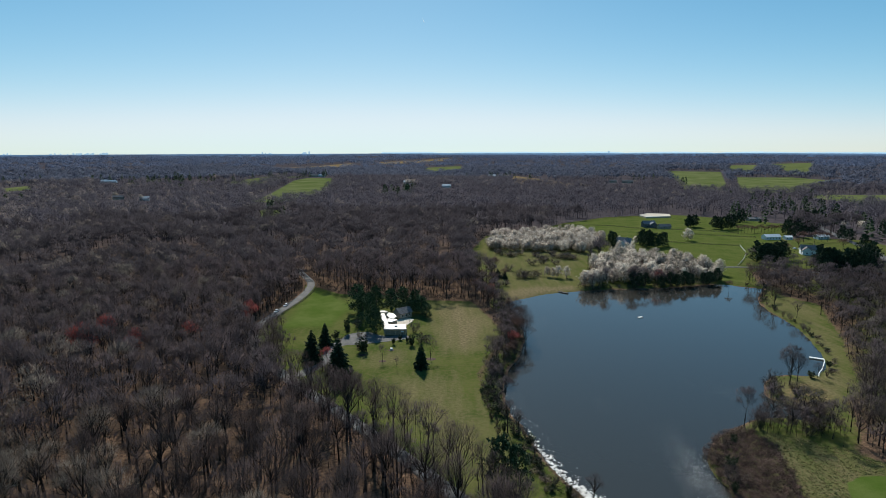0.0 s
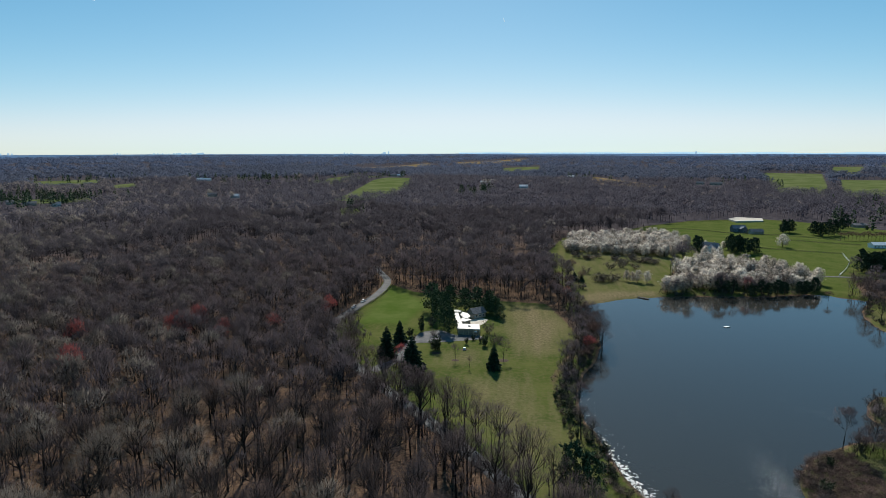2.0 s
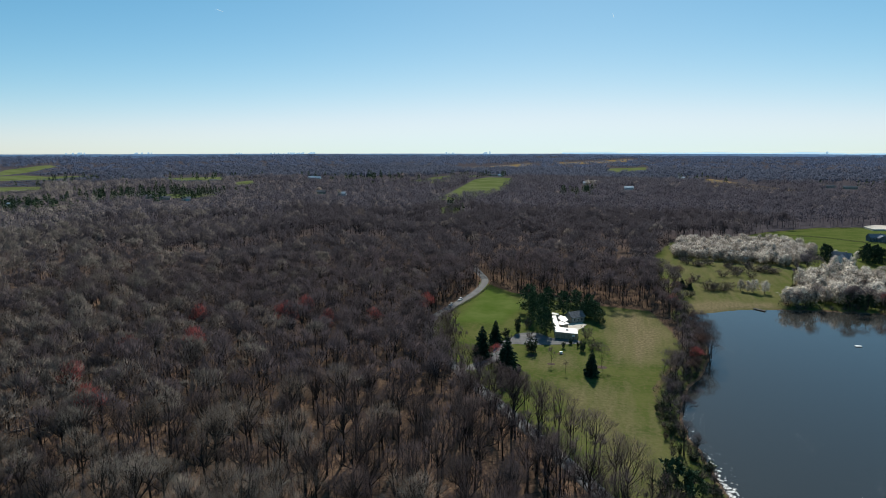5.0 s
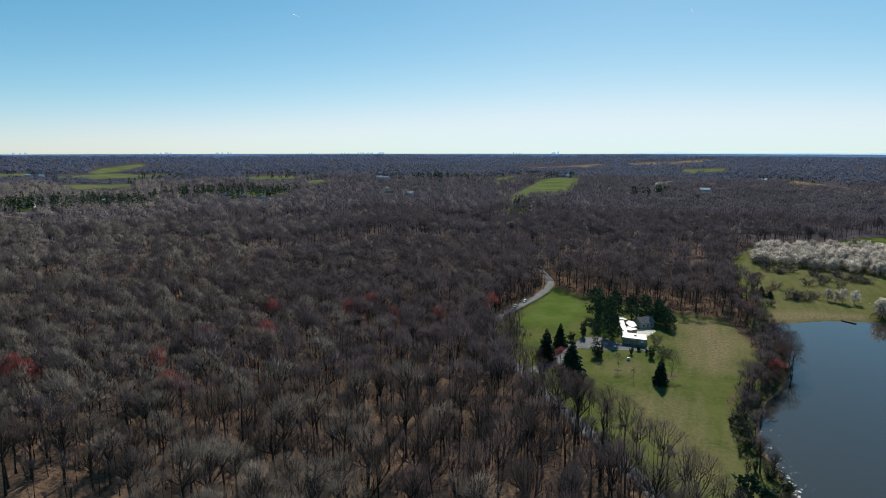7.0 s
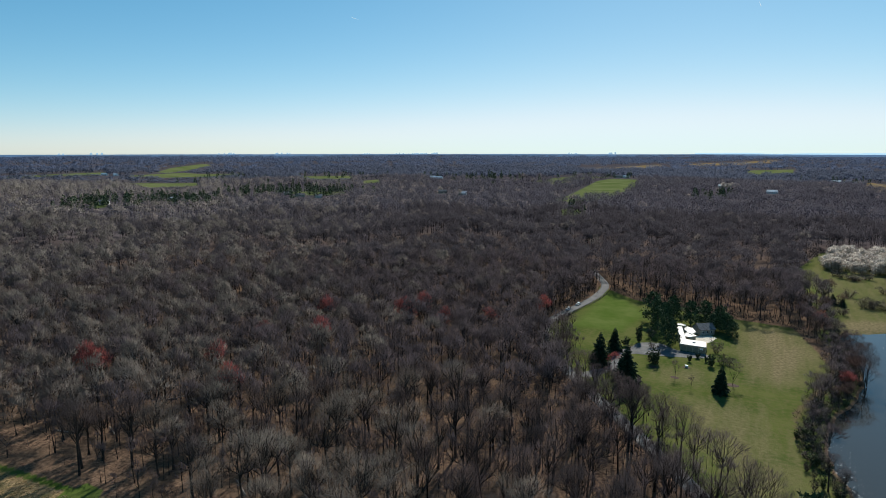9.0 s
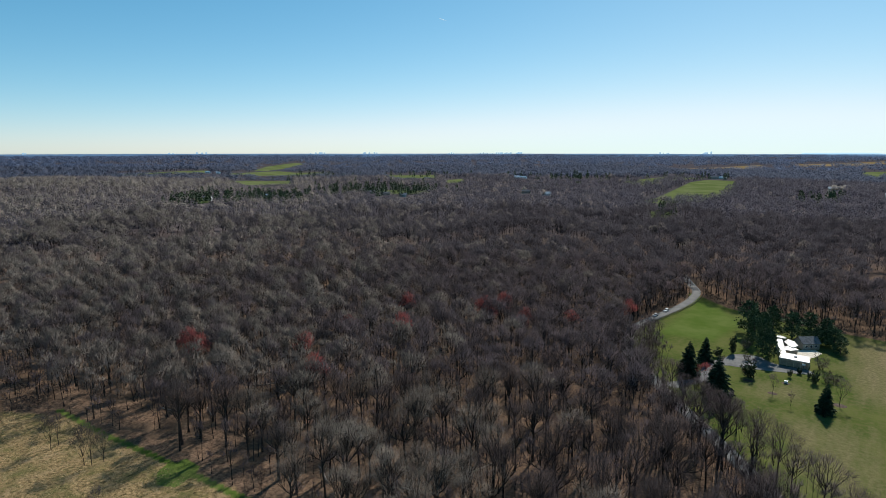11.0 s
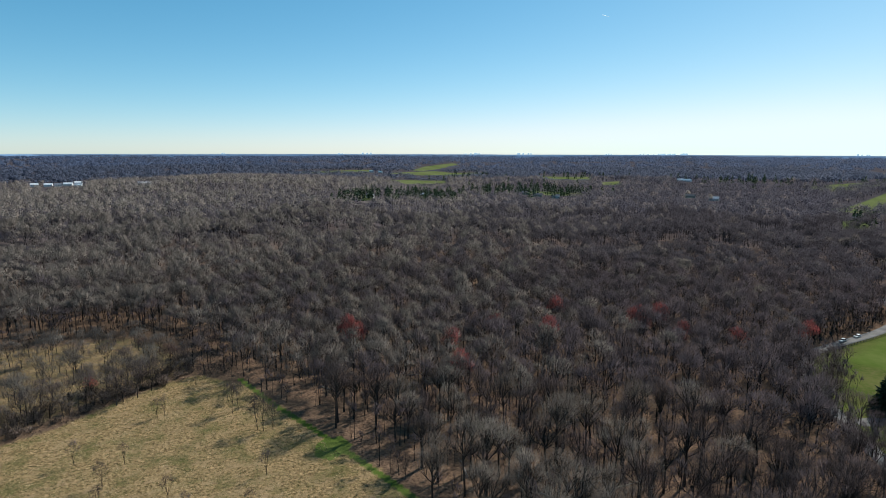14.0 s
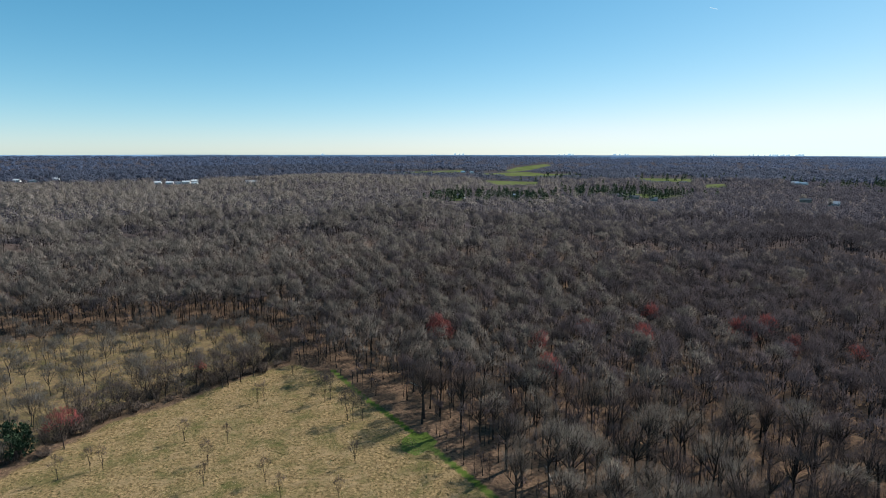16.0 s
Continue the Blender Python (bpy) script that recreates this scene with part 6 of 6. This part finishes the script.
def tufts():
    """Tussocks of dry grass in the meadow and on the rough ground."""
    r = np.random.RandomState(14)
    kinds = []
    for i in range(8):
        g = Growth(950 + i)
        for _ in range(4):
            t = g.rng.uniform(0, 6.28)
            g.blade(Vector((math.cos(t) * .12, math.sin(t) * .12, 0)), Vector((math.cos(t) * .9, math.sin(t) * .9, g.rng.uniform(.5, 1.2))).normalized(), g.rng.uniform(.4, .8), g.rng.uniform(.16, .34))
        v, f, n = g.full()
        kinds.append((v, f, np.zeros(4, int), n))
    for name, poly, n, seed, mat, label in (("meadow_grass", MEADOW, 34000, 1, STRAW_TUFT, "straw-coloured tussocks of meadow grass"), ("rough_grass", WILD, 9000, 2, STRAW_TUFT, "dry tussocks in the rough field"),
                                            ("point_grass", NEAR_POINT, 5000, 3, STRAW_TUFT, "dry tussocks on the grassy point"),
                                            ("point_weeds", NEAR_POINT, 9000, 5, GREEN_TUFT, "low green weeds on the grassy point"), ("green_tussocks", MEADOW, 12000, 4, GREEN_TUFT, "low green weeds in the meadow")):
        p = np.array(poly, float)
        x, y = r.uniform(p[:, 0].min(), p[:, 0].max(), n * 2), r.uniform(p[:, 1].min(), p[:, 1].max(), n * 2)
        k = (inside(poly, x, y) > 0) & (from_line(TRACK, x, y) > 2.2) & (inside(GREEN, x, y) < 0)
        x, y = x[k][:n], y[k][:n]
        s = r.uniform(.5, 1.5, len(x))
        v, f, _, _ = scatter_joined(kinds, np.stack([x, y, terrain(x, y) - .03, s * .62, s * .34], -1), seed)
        tagged(mesh_object(name, v, f, mat), label, "grass", kind="stuff")


STRAW_TUFT = material("dry_grass_blades", (0.157, 0.111, 0.055), (0.486, 0.365, 0.207), 5, 0.6)
GREEN_TUFT = material("green_weed_blades", (0.03, 0.042, 0.013), (0.09, 0.105, 0.032), 6, 0.7)
tufts()

# distant pines in clumps
def pine_woods():
    r = random.Random(4)
    spots = []
    for cx, cy, n, spread in PINE_CLUMPS:
        for _ in range(int(n * (.6 if cx > 400 else 1.15))):
            spots.append((cx + r.gauss(0, spread), cy + r.gauss(0, spread), r.uniform(.9, 1.4), r.uniform(.9, 1.4)))
    s = np.array([(x, y, height(x, y) - .2, a, b) for x, y, a, b in spots])
    kinds = []
    for i in range(5):
        g = Growth(900 + i)
        for k in range(70):
            q = g.rng.random()
            t = g.rng.uniform(0, 6.28)
            w = 5.0 * (1 - q) ** .7 * g.rng.uniform(.5, 1.05)
            g.blade(Vector((math.cos(t) * w * .5, math.sin(t) * w * .5, 2 + 15 * q)), Vector((math.cos(t), math.sin(t), g.rng.uniform(-.4, .5))).normalized(), w * .7 + 1.0, 1.9)
        v, f, n = g.full()
        kinds.append((v, f, np.zeros(70, int), n))
    v, f, _, _ = scatter_joined(kinds, s, 5)
    tagged(mesh_object("pine_wood", v, f, PINE), "clumps of dark green pines among far houses", "woodland", kind="stuff")


pine_woods()

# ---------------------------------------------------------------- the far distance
# Far things emit their colour in place of airlight and daylight.
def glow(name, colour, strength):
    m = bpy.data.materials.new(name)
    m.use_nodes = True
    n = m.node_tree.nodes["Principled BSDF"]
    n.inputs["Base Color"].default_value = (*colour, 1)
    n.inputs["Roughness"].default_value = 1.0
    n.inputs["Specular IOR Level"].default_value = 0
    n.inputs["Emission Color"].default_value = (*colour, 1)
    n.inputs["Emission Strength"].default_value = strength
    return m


def far_hills(name, r0, lift, wave, a0, a1, mat, label, seed):
    """A long low ridge on the skyline."""
    v, f = [], []
    n = 320
    for i in range(n + 1):
        a = radians(a0 + (a1 - a0) * i / n)
        x, y = -math.sin(a) * r0, math.cos(a) * r0
        fade = min(1, i / 30, (n - i) / 30)
        h = lift + wave * fade * (noise.noise(Vector((i * .045, seed, 0))) + .4 * noise.noise(Vector((i * .22, seed, 3)))) + .8 * noise.noise(Vector((i * 1.3, seed, 5)))
        v += [(x, y, 20), (x, y, h), (x * 1.004, y * 1.004, 20)]
    for i in range(n):
        k = i * 3
        f += [(k, k + 1, k + 4, k + 3), (k + 1, k + 2, k + 5, k + 4)]
    tagged(mesh_object(name, v, f, mat, smooth=True), label, "distant hills", kind="structure")


# Haze over the ridge and hills, painted as glowing blue.
HAZE_DARK = glow("glowing_blue_haze", (0.085, 0.145, 0.235), 0.9)
HAZE_PALE = glow("glowing_pale_haze", (0.40, 0.58, 0.70), 0.95)
far_hills("backdrop", 4860, 65.5, 2.2, -44, 106, HAZE_DARK, "wooded ridge on the horizon, blue haze put in as glow", 2)
far_hills("backdrop_hills", 4930, 74, 7.0, -44, 6, HAZE_PALE, "hills beyond the horizon, pale blue haze put in as glow", 7)

# The towers carry their haze as emission too.
TOWER = glow("haze_glow_tower", (0.27, 0.39, 0.49), 0.9)
bm = bmesh.new()
box(bm, -.5, .5, -.5, .5, 0, 1)
box(bm, -.3, .3, -.3, .3, 1, 1.12)
tower_mesh = bpy.data.meshes.new("tower")
bm.to_mesh(tower_mesh)
bm.free()
tower_mesh.materials.append(TOWER)
city = random.Random(12)
for a0, a1, n in ((29.8, 34.0, 24), (16.4, 17.2, 4), (13.2, 14.2, 5), (12.7, 12.9, 1), (49.0, 50.6, 6), (43.5, 45.3, 7), (59.6, 60.6, 4), (62.3, 63.0, 2), (72.8, 73.3, 2), (36.4, 37.2, 3), (-15.9, -15.8, 1)):
    for k in range(n):
        a = radians(city.uniform(a0, a1))
        w, h = city.uniform(7, 16), city.uniform(2, 9) if n > 1 else 14
        t = tagged(new("distant_tower", tower_mesh), "tower block on the city skyline, blue haze put in as glow", "tower", "city skyline")
        t.matrix_basis = Matrix.LocRotScale((-math.sin(a) * 4845, math.cos(a) * 4845, 64), Euler((0, 0, a)), (w, w, h + 4))


def contrail(x, y, z, dx, dy, dz, wide, label):
    """A short vapour trail, a thin tapered spindle with its sunlit white as emission."""
    bm = bmesh.new()
    a, b = Vector((x, y, z)) - Vector((dx, dy, dz)), Vector((x, y, z)) + Vector((dx, dy, dz))
    g = Growth(1)
    g.limb([a, a.lerp(b, .3), a.lerp(b, .8), b], [wide * .2, wide * .7, wide, wide * .3], 6)
    bm.free()
    tagged(mesh_object("vapour_trail", *g.arrays(), glow("vapour", (.62, .74, .8), .6)), label, "vapour trail", kind="structure")


contrail(-147, 4597, 1063, 7, 2, -18, 2.4, "short white vapour trail in the blue sky")
contrail(-2805, 3643, 1070, -22, -19, 9, 1.8, "thin white vapour trail in the blue sky")
